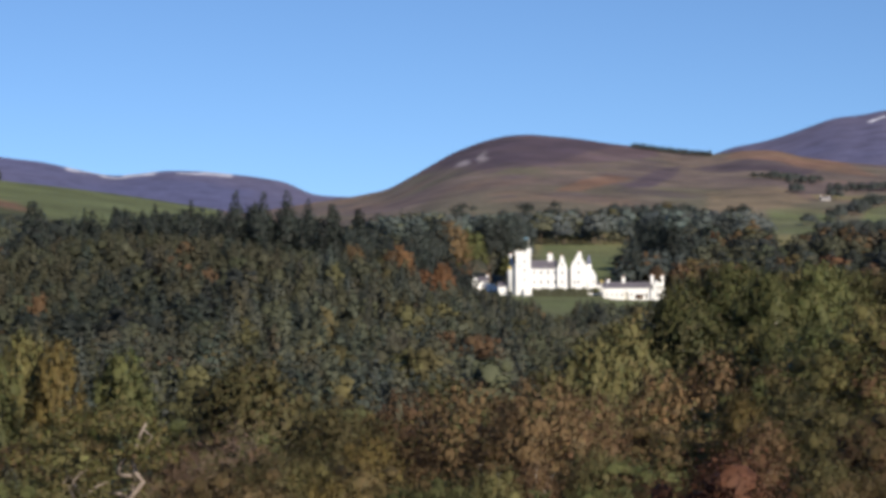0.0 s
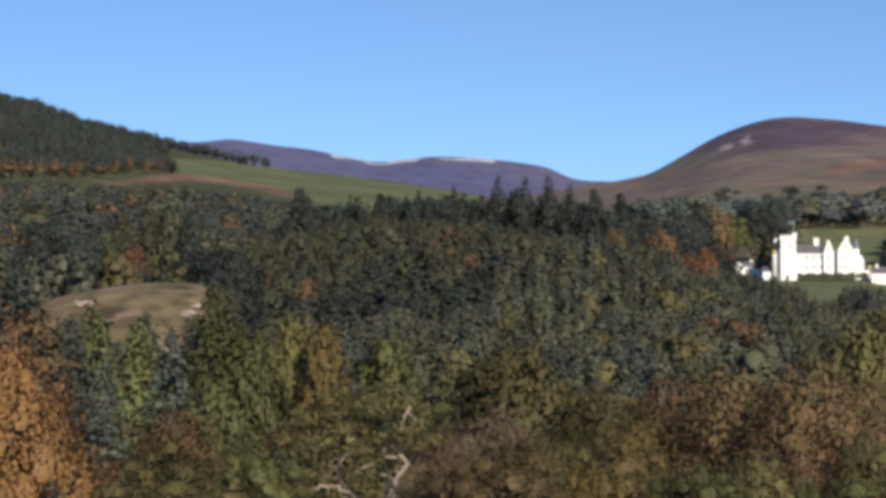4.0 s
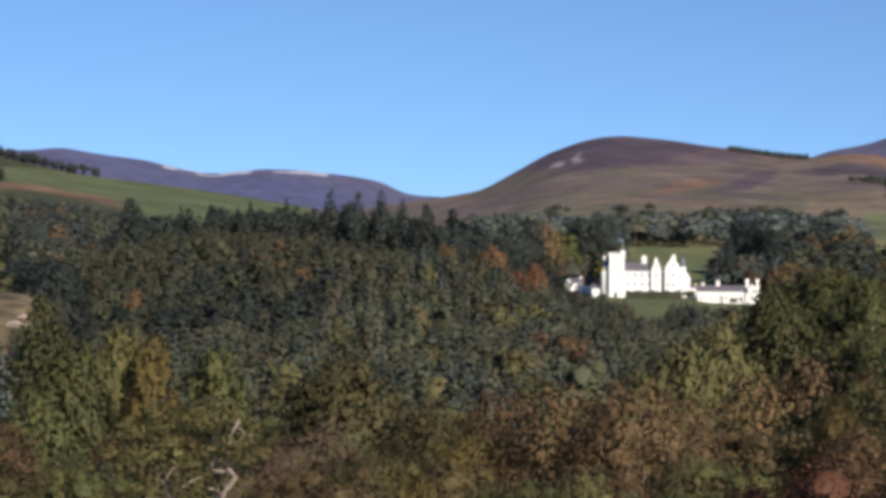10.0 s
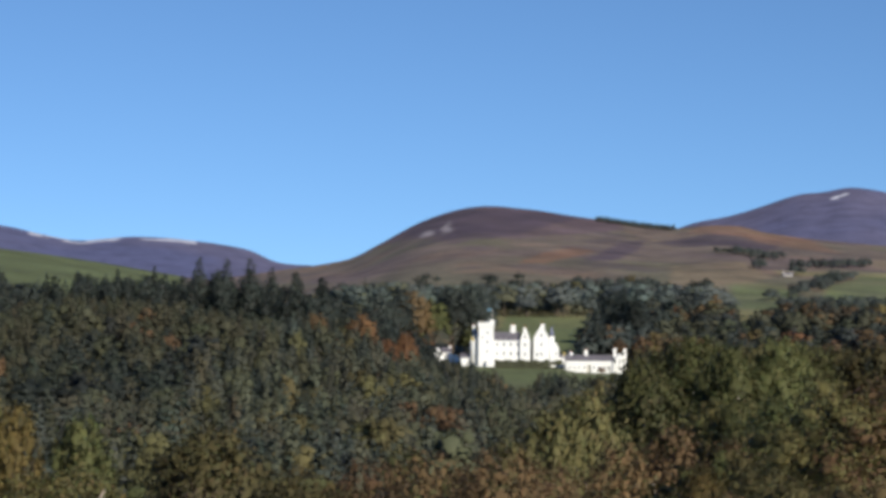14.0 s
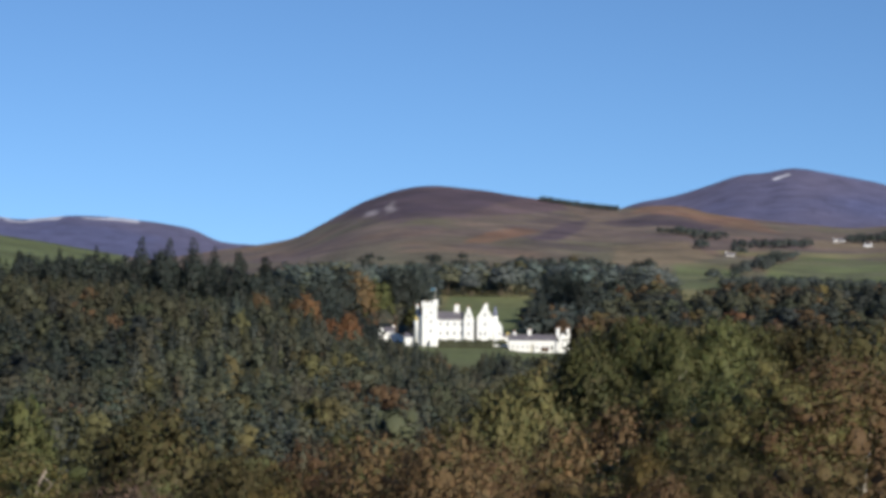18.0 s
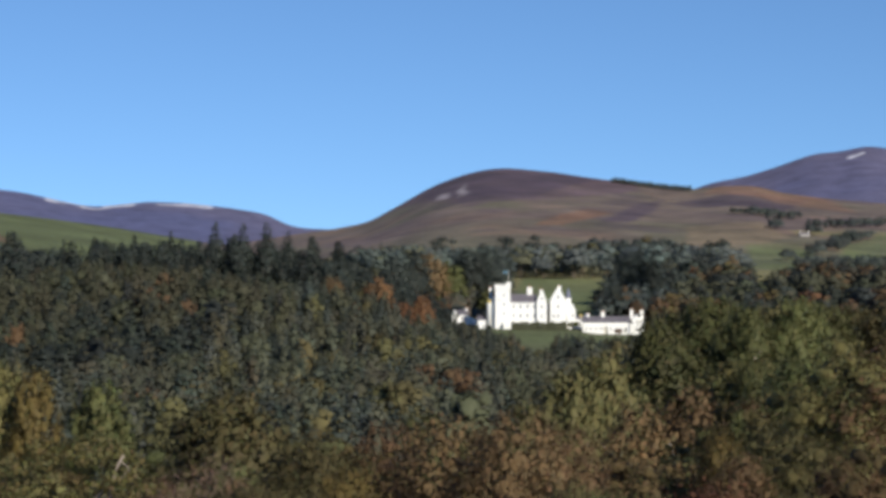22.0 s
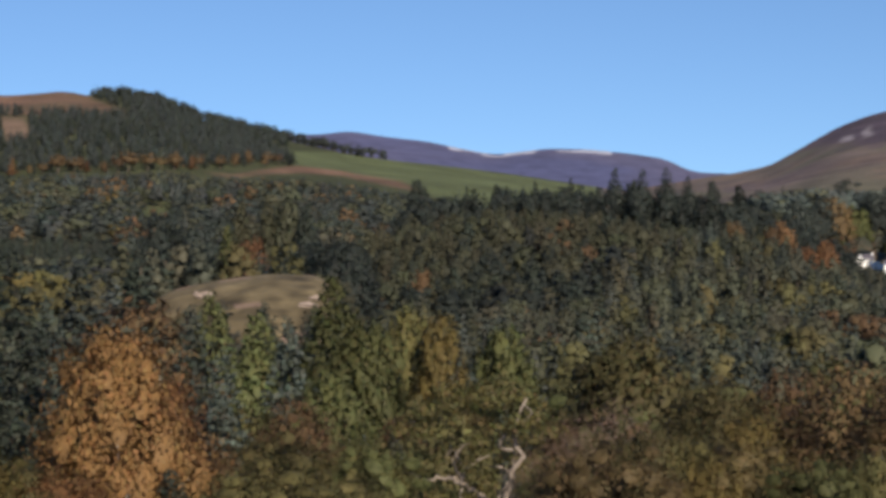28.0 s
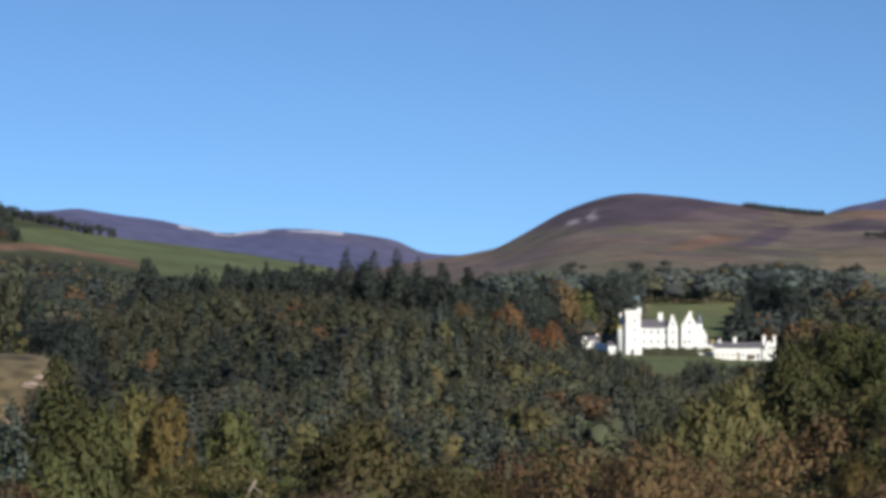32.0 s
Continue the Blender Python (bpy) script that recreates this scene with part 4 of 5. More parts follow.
def gnarled_oak():
    """An old spreading oak whose pale twisting limbs show between its clumps of leaves."""
    rng = np.random.default_rng(77)
    p = spot(-12.75, 108, -0.2)
    tall = float(up(-5.0, 108)) - p.z
    root = thing("oak_tree", p, "old spreading oak with pale twisting limbs showing through thin leaves", "tree", "trees on the near slope")
    bm = bmesh.new()
    add_tube(bm, [(0, 0, -0.3), (0.15, 0.1, tall * 0.16), (-0.1, 0, tall * 0.3)], (0.62, 0.5, 0.42), 10)
    part("trunk", bm, PALE_BARK, root)
    tips = []
    for k in range(11):
        a = k * 2.4 + rng.normal(0, 0.3)
        reach, rise = rng.uniform(2.2, 5.4), rng.uniform(0.34, 0.66) * tall
        q = Vector((-0.1, 0, tall * rng.uniform(0.18, 0.34)))
        pts = [q]
        for j in range(1, 7):
            t = j / 6
            pts.append(Vector((q.x + reach * t * math.cos(a + 0.5 * math.sin(3 * t + k)), q.y + reach * t * math.sin(a + 0.5 * math.sin(3 * t + k)),
                               q.z + (rise - q.z) * t ** 1.3)) + Vector(rng.normal(0, 0.22, 3)))
        bm = bmesh.new()
        add_tube(bm, pts, [0.25 * (1 - 0.85 * t / 6) for t in range(7)], 6)
        for j in (3, 4, 5):
            b = pts[j]
            e = b + Vector((rng.normal(0, 0.9), rng.normal(0, 0.9), rng.uniform(0.3, 1.1)))
            add_tube(bm, [b, b.lerp(e, 0.5) + Vector(rng.normal(0, 0.15, 3)), e], (0.09, 0.06, 0.02), 5)
            tips.append(e)
        part("limb", bm, PALE_BARK, root)
        tips.append(pts[-1])
    # the bare twisting limbs on the sunny side: sideways and down from the top, then girth
    tips = [e for e in tips if not (e.y < 0.3 and -2.8 < e.x < 3.8 and e.z < 0.74 * tall)]
    for stations, g0, g1 in ((((0.6, 9.6), (1.9, 8.4), (2.0, 7.3), (2.7, 5.0), (2.3, 3.7), (3.2, 1.8)), 0.40, 0.09),
                             (((1.2, 8.6), (0.3, 7.3), (-0.4, 6.7), (-1.0, 6.4), (-2.0, 6.4), (-2.8, 6.6), (-3.7, 6.2)), 0.30, 0.08),
                             (((-0.5, 6.8), (-1.1, 5.5), (-0.9, 5.0), (-0.1, 4.3)), 0.15, 0.05),
                             (((2.6, 5.0), (1.6, 4.4), (2.3, 3.4), (3.6, 2.7), (3.0, 2.1)), 0.13, 0.04),
                             (((-1.1, 5.5), (-1.5, 5.1), (-1.4, 4.5)), 0.10, 0.04), (((2.2, 6.2), (1.5, 5.5), (1.0, 5.7)), 0.14, 0.05)):
        pts = [Vector((x, -2.2 + 0.25 * math.sin(3 * x), tall - z)) for x, z in stations]
        fine = []
        for a, b in zip(pts, pts[1:]):
            for t in (0, 0.33, 0.66):
                fine.append(a.lerp(b, t) + Vector(rng.normal(0, 0.09, 3)))
        fine.append(pts[-1])
        bm = bmesh.new()
        add_tube(bm, fine, list(np.linspace(g0 * 0.72, g1 * 0.7, len(fine))), 7)
        part("limb", bm, PALE_BARK, root)
    for x, y, z in ((-2.6, -2.4, 5.6), (-0.2, -2.6, 5.6), (0.9, -2.9, 6.4), (2.9, -2.6, 3.0), (1.4, -2.4, 3.5), (-1.9, -2.8, 7.4), (0.9, -2.7, 8.6), (3.3, -2.8, 6.0), (-3.4, -2.2, 7.2), (3.2, -2.6, 7.6), (0.3, -1.8, 4.4)):
        tips.append(Vector((x, y, tall - z)))
    for k in range(26):
        a, r = k * 2.4, 4.6 * math.sqrt((k + 0.5) / 26)
        tips.append(Vector((r * math.cos(a), r * math.sin(a), tall * (0.93 - 0.010 * r * r) + rng.normal(0, 0.3))))
    c, w = [], []
    for e in tips:
        m = 150
        way = rng.normal(0, 1, (m, 3))
        way /= np.linalg.norm(way, axis=1, keepdims=True)
        c.append(np.array(e) + way * np.array((0.95, 0.95, 0.6)) * rng.uniform(0.5, 1.1, (m, 1)))
        w.append(way + np.array((0, 0, 0.4)))
    c, w = np.concatenate(c), np.concatenate(w)
    v, q = leaf_cards(c, w, 0.125, rng)
    tint = np.repeat(np.array(TINTS["oak_olive"]) * (1 + 0.10 * rng.normal(0, 1, (len(c), 3))), 4, 0)
    ob = new("crown", foliage("crown", v, q, np.clip(tint, 0.01, 1), [LEAF_NEAR], soft=np.repeat(unit_rows(w), 4, 0)))
    ob.parent = root


gnarled_oak()


def tip_limit(b, d):
    """The height in degrees that tree tips keep under, so that the castle, lawn and mound stay in the open."""
    if 0.75 < b < 1.85:
        return -2.85
    if -0.1 < b < 2.6:
        return -2.38
    if -1.7 < b < 4.75:
        return -2.5 if b > 2 else (-1.95 if b < -0.75 else -2.12)
    if -22.8 < b < -16.9 and d < 330:
        return -3.0
    return 9.0


def near_fill():
    """The rest of the near slope, tree by tree."""
    count = 0
    taken = [(b, d) for _, _, b, d, _, _ in STANDOUT] + [(-12.75 + e, 108 + f) for e in (-2, -1, 0, 1, 2) for f in (-4, 0, 4)]
    kinds = (("birch", "birch_green"), ("birch", "birch_brown"), ("oak", "oak_olive"), ("birch", "green"), ("oak", "oak_brown"),
             ("birch", "birch_green"), ("larch", "larch"), ("spruce", "blue_spruce"), ("birch", "yellow"), ("larch", "larch"))
    for k in range(3000):
        b, d = float(RNG.uniform(-31, 16)), float(math.sqrt(RNG.uniform(84 ** 2, 275 ** 2)))
        gap = 4.6 if d < 150 else 5.0
        if any((d - e) ** 2 + (d * radians(b - c)) ** 2 < gap ** 2 for c, e in taken):
            continue
        if (-22.8 < b < -16.9 and 318 < d < 380) or (-15.9 < b < -10.9 and d < 106) or (3.3 < b < 8.8 and d < 101):
            continue
        kind, tint = kinds[int(RNG.integers(0, len(kinds)))]
        if b > 0 and kind == "spruce":
            kind, tint = "birch", "birch_brown"
        tall = float(RNG.uniform(7.5, 11.5))
        lift = (up(tip_limit(b, d) - 0.2, d)) - float(height(b, d))
        # tips sink towards the viewer, as the slope does
        cap = up(np.interp(d, (84, 110, 150, 200, 275), (-8.0, -6.6, -5.0, -4.2, -3.5)) + (1.6 if b > 4.5 and d > 130 else 0), d) - float(height(b, d))
        tall = min(tall, lift, max(cap, 3.5))
        if tall < 3:
            continue
        taken.append((b, d))
        near_tree(kind, tint, b, d, tall, float(RNG.uniform(1.1, 1.5) if d < 125 else RNG.uniform(0.85, 1.25)), fine=2 if d < 108 else 1)
        count += 1
        if count >= 270:
            break


near_fill()


def front_row():
    """The lowest crowns, whose tops close the foot of the view."""
    rng = np.random.default_rng(123)
    kinds = (("birch", "birch_green"), ("oak", "oak_olive"), ("birch", "birch_brown"), ("oak", "oak_brown"), ("birch", "yellow"), ("birch", "birch_brown"), ("oak", "green"))
    for k, b in enumerate(np.arange(-30.5, 16, 1.55)):
        b = float(b + rng.normal(0, 0.3))
        d = float(rng.uniform(86, 99))
        if -15.4 < b < -10.6 or 3.4 < b < 8.7 or -25.5 < b < -21.5:
            continue
        kind, tint = kinds[int(rng.integers(0, len(kinds)))]
        near_tree(kind, tint, b, d, 10, float(rng.uniform(0.75, 1.05)), float(rng.uniform(-7.9, -6.9)))


front_row()


# woods too far and too many to count: one object a wood
def small_model(kind, n, size, seed):
    rng = np.random.default_rng(seed)
    v, q, soft, tone, _ = crown_mesh(kind, n, size, rng, 0.62, fine=False)
    n = len(q)
    t = np.array([(x, y, z) for z, r in ((-0.03, 0.016), (0.7, 0.008)) for x, y in ((r, 0), (0, r), (-r, 0), (0, -r))])
    tq = np.array([(i, (i + 1) % 4, (i + 1) % 4 + 4, i + 4) for i in range(4)]) + len(v)
    stem = unit_rows(t * np.array((1, 1, 0)))
    return np.concatenate((v, t)), np.concatenate((q, tq)), n, np.concatenate((soft, stem)), np.concatenate((tone, np.ones(8)))


SMALL = {}


def wood_of(name, label, trees, sprays, spread, tone):
    """One wood out of (kind, tint, bearing, range, height, width) rows."""
    V, Q, T, M, N, base = [], [], [], [], [], 0
    for kind, tint, b, d, tall, wide, floor in trees:
        key = (kind, sprays, int(RNG.integers(0, 5)))
        if key not in SMALL:
            SMALL[key] = small_model(kind, sprays, spread, 500 + len(SMALL))
        v, q, n, soft, hue = SMALL[key]
        a = RNG.uniform(0, 6.28)
        c, s = math.cos(a), math.sin(a)
        p = (d * math.sin(radians(b)), d * math.cos(radians(b)), floor)
        w = np.empty_like(v)
        w[:, 0] = (v[:, 0] * c - v[:, 1] * s) * tall * wide + p[0]
        w[:, 1] = (v[:, 0] * s + v[:, 1] * c) * tall * wide + p[1]
        w[:, 2] = v[:, 2] * tall + p[2]
        color = np.array(TINTS[tint]) * 1.04 * RNG.uniform(*tone) * (1 + RNG.normal(0, 0.035, 3))
        V.append(w), Q.append(q + base), T.append(np.clip(color[None] * hue[:, None], 0.005, 1))
        N.append(np.stack((soft[:, 0] * c - soft[:, 1] * s, soft[:, 0] * s + soft[:, 1] * c, soft[:, 2]), 1))
        M.append(np.r_[np.zeros(n, int), np.ones(4, int)])
        base += len(v)
    if V:
        me = foliage(name, np.concatenate(V), np.concatenate(Q), np.concatenate(T), [LEAF, BARK], np.concatenate(M), np.concatenate(N))
        tagged(new(name, me), label, "woodland", kind="stuff")


def stand_of(group, places, mix, low, high, seed, wide=(0.9, 1.2), crest=None):
    """A stand whose trees can be told apart: every tree a thing of its own."""
    rng = np.random.default_rng(seed)
    for b, d in places:
        kind, tint = pick(rng, mix)
        tall = float(rng.uniform(low, high))
        if crest:
            tall = min(tall, float(up(crest(b) - rng.uniform(0, 0.3), d) - height(b, d)))
        if tall > 3:
            near_tree(kind, tint, b, d, tall, float(rng.uniform(*wide)), None, group, 0)


def scatter(b0, b1, d0, d1, gap, accept, seed):
    """Places about gap metres apart in a stretch of the land, jittered on a grid."""
    rng = np.random.default_rng(seed)
    out, d = [], d0
    while d < d1:
        step = math.degrees(gap / d)
        b = b0 + rng.random() * step
        while b < b1:
            bb, dd = b + rng.normal(0, 0.3) * step, d + rng.normal(0, 0.3) * gap
            if accept(bb, dd):
                out.append((bb, dd))
            b += step
        d += gap * 0.9
    return out


def pick(rng, mix, at=None):
    r = (rng.random() if at is None else at) * sum(m[0] for m in mix)
    for w, kind, tint in mix:
        r -= w
        if r <= 0:
            return kind, tint
    return mix[-1][1:]


def grow(name, label, places, mix, low, high, sprays, spread, seed, wide=(1.0, 1.3), limit=None, tone=(0.75, 1.2)):
    rng = np.random.default_rng(seed)
    rows = []
    if not places:
        return
    B, D = np.array(places).T
    ground = height(B, D)
    # kinds keep together in stands
    stand = relief(D * np.sin(np.radians(B)), D * np.cos(np.radians(B)), 70 + D[0] * 0.06, 2, seed)
    stand = (np.argsort(np.argsort(stand)) / len(stand) + rng.normal(0, 0.22, len(stand))) % 1.0
    for (b, d), floor, at in zip(places, ground, stand):
        kind, tint = pick(rng, mix(b, d) if callable(mix) else mix, at)
        tall = rng.uniform(low, high)
        cap = up(tip_limit(b, d) + (rng.uniform(-0.5, 0) if tip_limit(b, d) < 5 else 0), d) if d < 985 else 999
        if limit is not None:
            cap = min(cap, up(limit(b, d), d))
        tall = min(tall, cap - floor)
        if tall < 2.5:
            continue
        rows.append((kind, tint, b, d, tall, rng.uniform(*wide), floor))
    wood_of(name, label, rows, sprays, spread, tone)


def shrubs():
    """Low growth that closes the gaps between the trees of the near slope."""
    rng = np.random.default_rng(91)
    for b, d in scatter(-30.5, 15.5, 88, 190, 8.6, lambda b, d: True, 92):
        if (-15.5 < b < -11 and d < 112) or (3.3 < b < 8.8 and d < 101):
            continue
        tint = ("oak_olive", "birch_green", "green", "oak_brown", "birch_brown")[int(rng.integers(0, 5))]
        near_tree("bush", tint, b, d, float(rng.uniform(2.6, 4.6)), float(rng.uniform(1.0, 1.5)), group="shrubs on the near slope", fine=3)


shrubs()


def slope_trees():
    """Young trees, light and mixed, that fill the slope down to the valley floor."""
    rng = np.random.default_rng(95)
    bound = lambda b, d: np.interp(d, (128, 200, 272), (-5.2, -3.9, -3.2)) + (1.4 if b > 4.5 else 0)
    mix = ((3, "larch", "larch"), (4, "birch", "birch_green"), (2, "oak", "green"), (2, "spruce", "blue_spruce"), (2, "birch", "yellow"),
           (2, "birch", "birch_brown"), (1.5, "oak", "oak_olive"), (1, "pine", "pine"))
    for b, d in scatter(-30.5, 15.5, 128, 205, 8.3, lambda b, d: True, 96):
        kind, tint = pick(rng, mix)
        if b > 2 and kind == "spruce":
            kind, tint = "birch", "birch_green"
        cap = float(up(min(tip_limit(b, d) - 0.3, bound(b, d)), d)) - float(height(b, d))
        tall = min(float(rng.uniform(6, 12)), cap)
        if tall > 3:
            near_tree(kind, tint, b, d, tall, float(rng.uniform(0.9, 1.3)), group="young trees on the slope", fine=4)
    grow("lower_slope_wood", "light young wood of larches and yellowing birches", scatter(-31, 16, 208, 272, 7.6, lambda b, d: True, 97), mix,
         6, 12, 230, 0.034, 98, (0.9, 1.35), bound, (0.75, 1.25))


slope_trees()


MIXED = ((5, "pine", "pine"), (4, "spruce", "blue_spruce"), (1.0, "birch", "birch_green"), (2, "birch", "wood_green"), (4, "spruce", "spruce"),
         (0.25, "birch", "birch_brown"), (1.6, "pine", "dark"), (2, "pine", "olive_pine"))
OPEN = lambda b, d: not (-22.8 < b < -16.9 and 318 < d < 380) and not (0.7 < b < 1.95 and 850 < d < 985) and not (-0.2 < b < 2.6 and 935 < d < 1065) and not (-1.8 < b < 4.8 and 975 < d < 1065)

KNOLL_TOP = ((-18, -1.0), (-16.5, -0.46), (-15.2, -0.25), (-13.4, -0.05), (-11, -0.2), (-8.5, -0.36), (-7.4, -0.55), (-5.1, -1.1), (-3.9, -1.9), (-2.6, -2.3))
DARK_TOP = ((-15.5, 0.1), (-14, 0.3), (-12.2, 0.5), (-10.3, 0.55), (-8.5, 0.66), (-7, 0.66), (-6, 0.5), (-4.6, 0.3), (-3.6, 0.1), (-2.7, 0.0), (-1, -0.1))


def foot(b):
    """The range at which the wood on the knoll begins behind the valley's trees."""
    return float(np.interp(b, (-18, -10, -7.4, -5, -3, -2.5), (470, 485, 630, 735, 880, 990)))


grow("valley_wood", "mixed pine, spruce and birch wood on the valley floor",
     scatter(-31, 16, 270, 470, 7.0, OPEN, 1), MIXED, 8, 17, 280, 0.036, 2, (1.1, 1.5), tone=(0.6, 1.25))
grow("valley_wood_beyond", "mixed wood of grey-green pines and yellowing birches",
     scatter(-10, 16, 474, 960, 8.0, lambda b, d: OPEN(b, d) and d < foot(b), 3), MIXED, 7, 16, 150, 0.044, 4, (1.1, 1.5), tone=(0.55, 1.15))
grow("knoll_wood", "mixed wood covering a knoll, with autumn colours",
     scatter(-17.5, -2.6, 476, 740, 7.2, lambda b, d: d > foot(b), 5),
     lambda b, d: ((0.35, "oak", "orange"), (1, "oak", "birch_brown"), (3, "pine", "dark"), (3, "pine", "pine")) if b > -6 and d > 640
     else ((5, "pine", "olive_pine"), (2.5, "birch", "wood_green"), (1.2, "pine", "dark"), (0.15, "birch", "birch_brown"), (3, "pine", "spruce")),
     8, 15, 150, 0.044, 6, (1.2, 1.7), lambda b, d: float(ridge(b, KNOLL_TOP)) - 0.3 * RNG.random(), tone=(0.62, 0.9))
grow("knoll_edge", "dark old pines along the foot of the knoll",
     [(b, foot(b) + e) for b, e in zip(np.arange(-16.6, -7.5, 0.5), (4, 12, 8, 3, 15, 6) * 4) if relief(np.array(b * 60.0), np.array(0.0), 60, 1, 5) > -0.25],
     ((3, "scots", "dark"), (1, "spruce", "dark")), 13, 18, 240, 0.036, 61, (1.1, 1.5), tone=(0.45, 0.7))
stand_of("dark conifers along the knoll", scatter(-15, -1.6, 748, 832, 8.8, lambda b, d: True, 7),
         ((3, "pine", "dark"), (2, "spruce", "dark"), (2, "scots", "dark")), 14, 22, 8, (0.95, 1.3), lambda b: float(ridge(b, DARK_TOP)))
for bearing, tip, kind, tint, wide in ((-8.55, 0.88, "spruce", "dark", 1.3), (-7.72, 0.85, "spruce", "spruce", 1.2), (-7.0, 0.9, "spruce", "dark", 1.3),
                                       (-6.35, 0.64, "spruce", "dark", 1.1), (-9.9, 0.62, "spruce", "spruce", 1.1), (-11.0, 0.54, "spruce", "dark", 1.1),
                                       (-12.2, 0.46, "spruce", "dark", 1.2), (-8.0, 0.55, "pine", "dark", 1.3), (-5.6, 0.5, "pine", "dark", 1.2),
                                       (-4.8, 0.33, "pine", "dark", 1.4), (-13.1, 0.4, "spruce", "spruce", 1.1), (-14.6, 0.62, "pine", "dark", 1.5)):
    near_tree(kind, tint, bearing, 772, 20, wide * 0.95, tip, "tall conifers on the knoll", fine=1)
for bearing, d, tip, kind, tint, wide in ((-2.5, 1040, -0.05, "oak", "dark", 0.75), (-3.1, 1030, -0.15, "oak", "dark", 0.7), (-2.0, 1060, 0.0, "oak", "birch_brown", 0.8),
                                          (-1.4, 1070, -0.25, "oak", "green", 0.8), (-4.98, 712, -0.72, "oak", "birch_brown", 0.8), (-4.4, 690, -1.5, "oak", "orange", 0.9),
                                          (-3.57, 716, -0.74, "oak", "orange", 0.8), (-2.95, 700, -1.5, "oak", "orange", 0.9), (-2.25, 720, -1.32, "birch", "orange", 1.0), (-2.7, 705, -1.6, "oak", "orange", 0.8),
                                          (3.65, 1050, -0.55, "spruce", "dark", 1.2), (4.45, 1120, 0.15, "spruce", "dark", 1.2), (4.2, 1130, 0.05, "scots", "dark", 1.2),
                                          (4.8, 1110, 0.05, "spruce", "dark", 1.3), (4.3, 1030, -1.45, "oak", "birch_brown", 0.9), (5.4, 1040, -1.2, "oak", "oak_brown", 1.0),
                                          (-0.75, 1080, 0.1, "oak", "dark", 0.9), (-0.05, 1090, 0.2, "oak", "dark", 0.8)):
    near_tree(kind, tint, bearing, d, 20, wide, tip, "trees round the castle", fine=1)
stand_of("trees beside the castle", scatter(-3.4, 0.2, 1015, 1110, 10, lambda b, d: OPEN(b, d) and not -1.7 < b < -0.6, 9),
         ((3, "pine", "hill_conifer"), (2, "oak", "birch_brown"), (2, "oak", "green")), 14, 20, 10, (1.0, 1.3))
# tone raised to put more haze into the belt's colour
grow("park_wood", "belt of tall dark parkland trees behind the castle",
     scatter(-4, 7.4, 1360, 1620, 14, lambda b, d: RNG.random() < 0.75, 11), ((6, "oak", "hill_conifer"), (1, "oak", "wood_green"), (1, "spruce", "dark")), 9, 25, 110, 0.046, 12, (1.0, 1.6), tone=(0.95, 1.45))
stand_of("trees at the park edge", scatter(3.35, 5.2, 1040, 1200, 10, lambda b, d: True, 13),
         ((5, "spruce", "hill_conifer"), (2, "oak", "hill_conifer"), (1, "oak", "birch_brown")), 11, 22, 14, (1.0, 1.3))
grow("glen_wood", "mixed broadleaf wood on the glen floor in autumn",
     scatter(4.9, 16, 965, 1650, 13, lambda b, d: True, 15),
     ((4, "oak", "wood_green"), (5, "oak", "dark"), (1.3, "oak", "birch_brown"), (0.25, "oak", "orange"), (0.15, "oak", "yellow")), 7, 20, 85, 0.050, 16, (0.8, 1.4),
     lambda b, d: ridge(b, ((4.9, 0.05), (7.5, 0.02), (7.75, -0.55), (8.3, -0.55), (8.8, -0.4), (9.7, -0.15), (11.4, -0.25), (16, -0.2))) - 0.35 * RNG.random(), (0.5, 0.95))
grow("left_wood", "mixed wood at the foot of the hill",
     scatter(-31, -16.5, 476, 1000, 10.5, lambda b, d: not (b < -23.6 and 800 < d) and not (b < -24.6 and d < 540), 17), ((3, "pine", "spruce"), (3, "oak", "dark"), (3, "oak", "wood_green"), (0.6, "oak", "birch_brown")), 10, 20, 100, 0.050, 18, (1.0, 1.4), lambda b, d: (-0.1 if b > -24 else -0.9) - 0.6 * RNG.random())
FIELD_GAPS = (FIELDS[0][1], FIELDS[3][1], FIELDS[4][1], FIELDS[5][1], FIELDS[1][1], FIELDS[2][1])
CLEAR = lambda b, d: not any(inside(np.array(b), np.array(d), c) for c in FIELD_GAPS)
def plantation_foot(b):
    """The range of the plantation's lower edge."""
    return float(np.interp(b, (-27, -25.3, -23.6, -21.9, -20.2, -18), (1420, 1428, 1444, 1512, 1652, 1840)))


grow("slope_wood", "mixed wood climbing the lower hillside",
     scatter(-31, -14, 1010, 1560, 12, lambda b, d: CLEAR(b, d) and d < plantation_foot(b) - 20, 19),
     ((5, "oak", "dark"), (3, "oak", "wood_green"), (3, "pine", "hill_conifer"), (0.6, "oak", "birch_brown"), (0.15, "oak", "yellow")), 8, 17, 60, 0.060, 20, (1.0, 1.5),
     lambda b, d: float(ridge(b, ((-31, 0.85), (-25, 1.0), (-22, 1.05), (-21, 0.85), (-20, 0.8), (-18, 0.76), (-16, 0.48), (-14.4, 0.18), (-14, 0.1)))) - 0.15 * RNG.random(), tone=(0.7, 1.2))
grow("plantation", "dark conifer plantation on the hillside",
     scatter(-31, -18.05, 1430, 2345, 11, lambda b, d: CLEAR(b, d) and d > plantation_foot(b) + 25 and (b < -18.6 or d < 2080), 21),
     ((6, "spruce", "hill_conifer"), (2, "spruce", "spruce")), 9, 13, 18, 0.095, 22, (1.2, 1.6), tone=(0.72, 0.95))
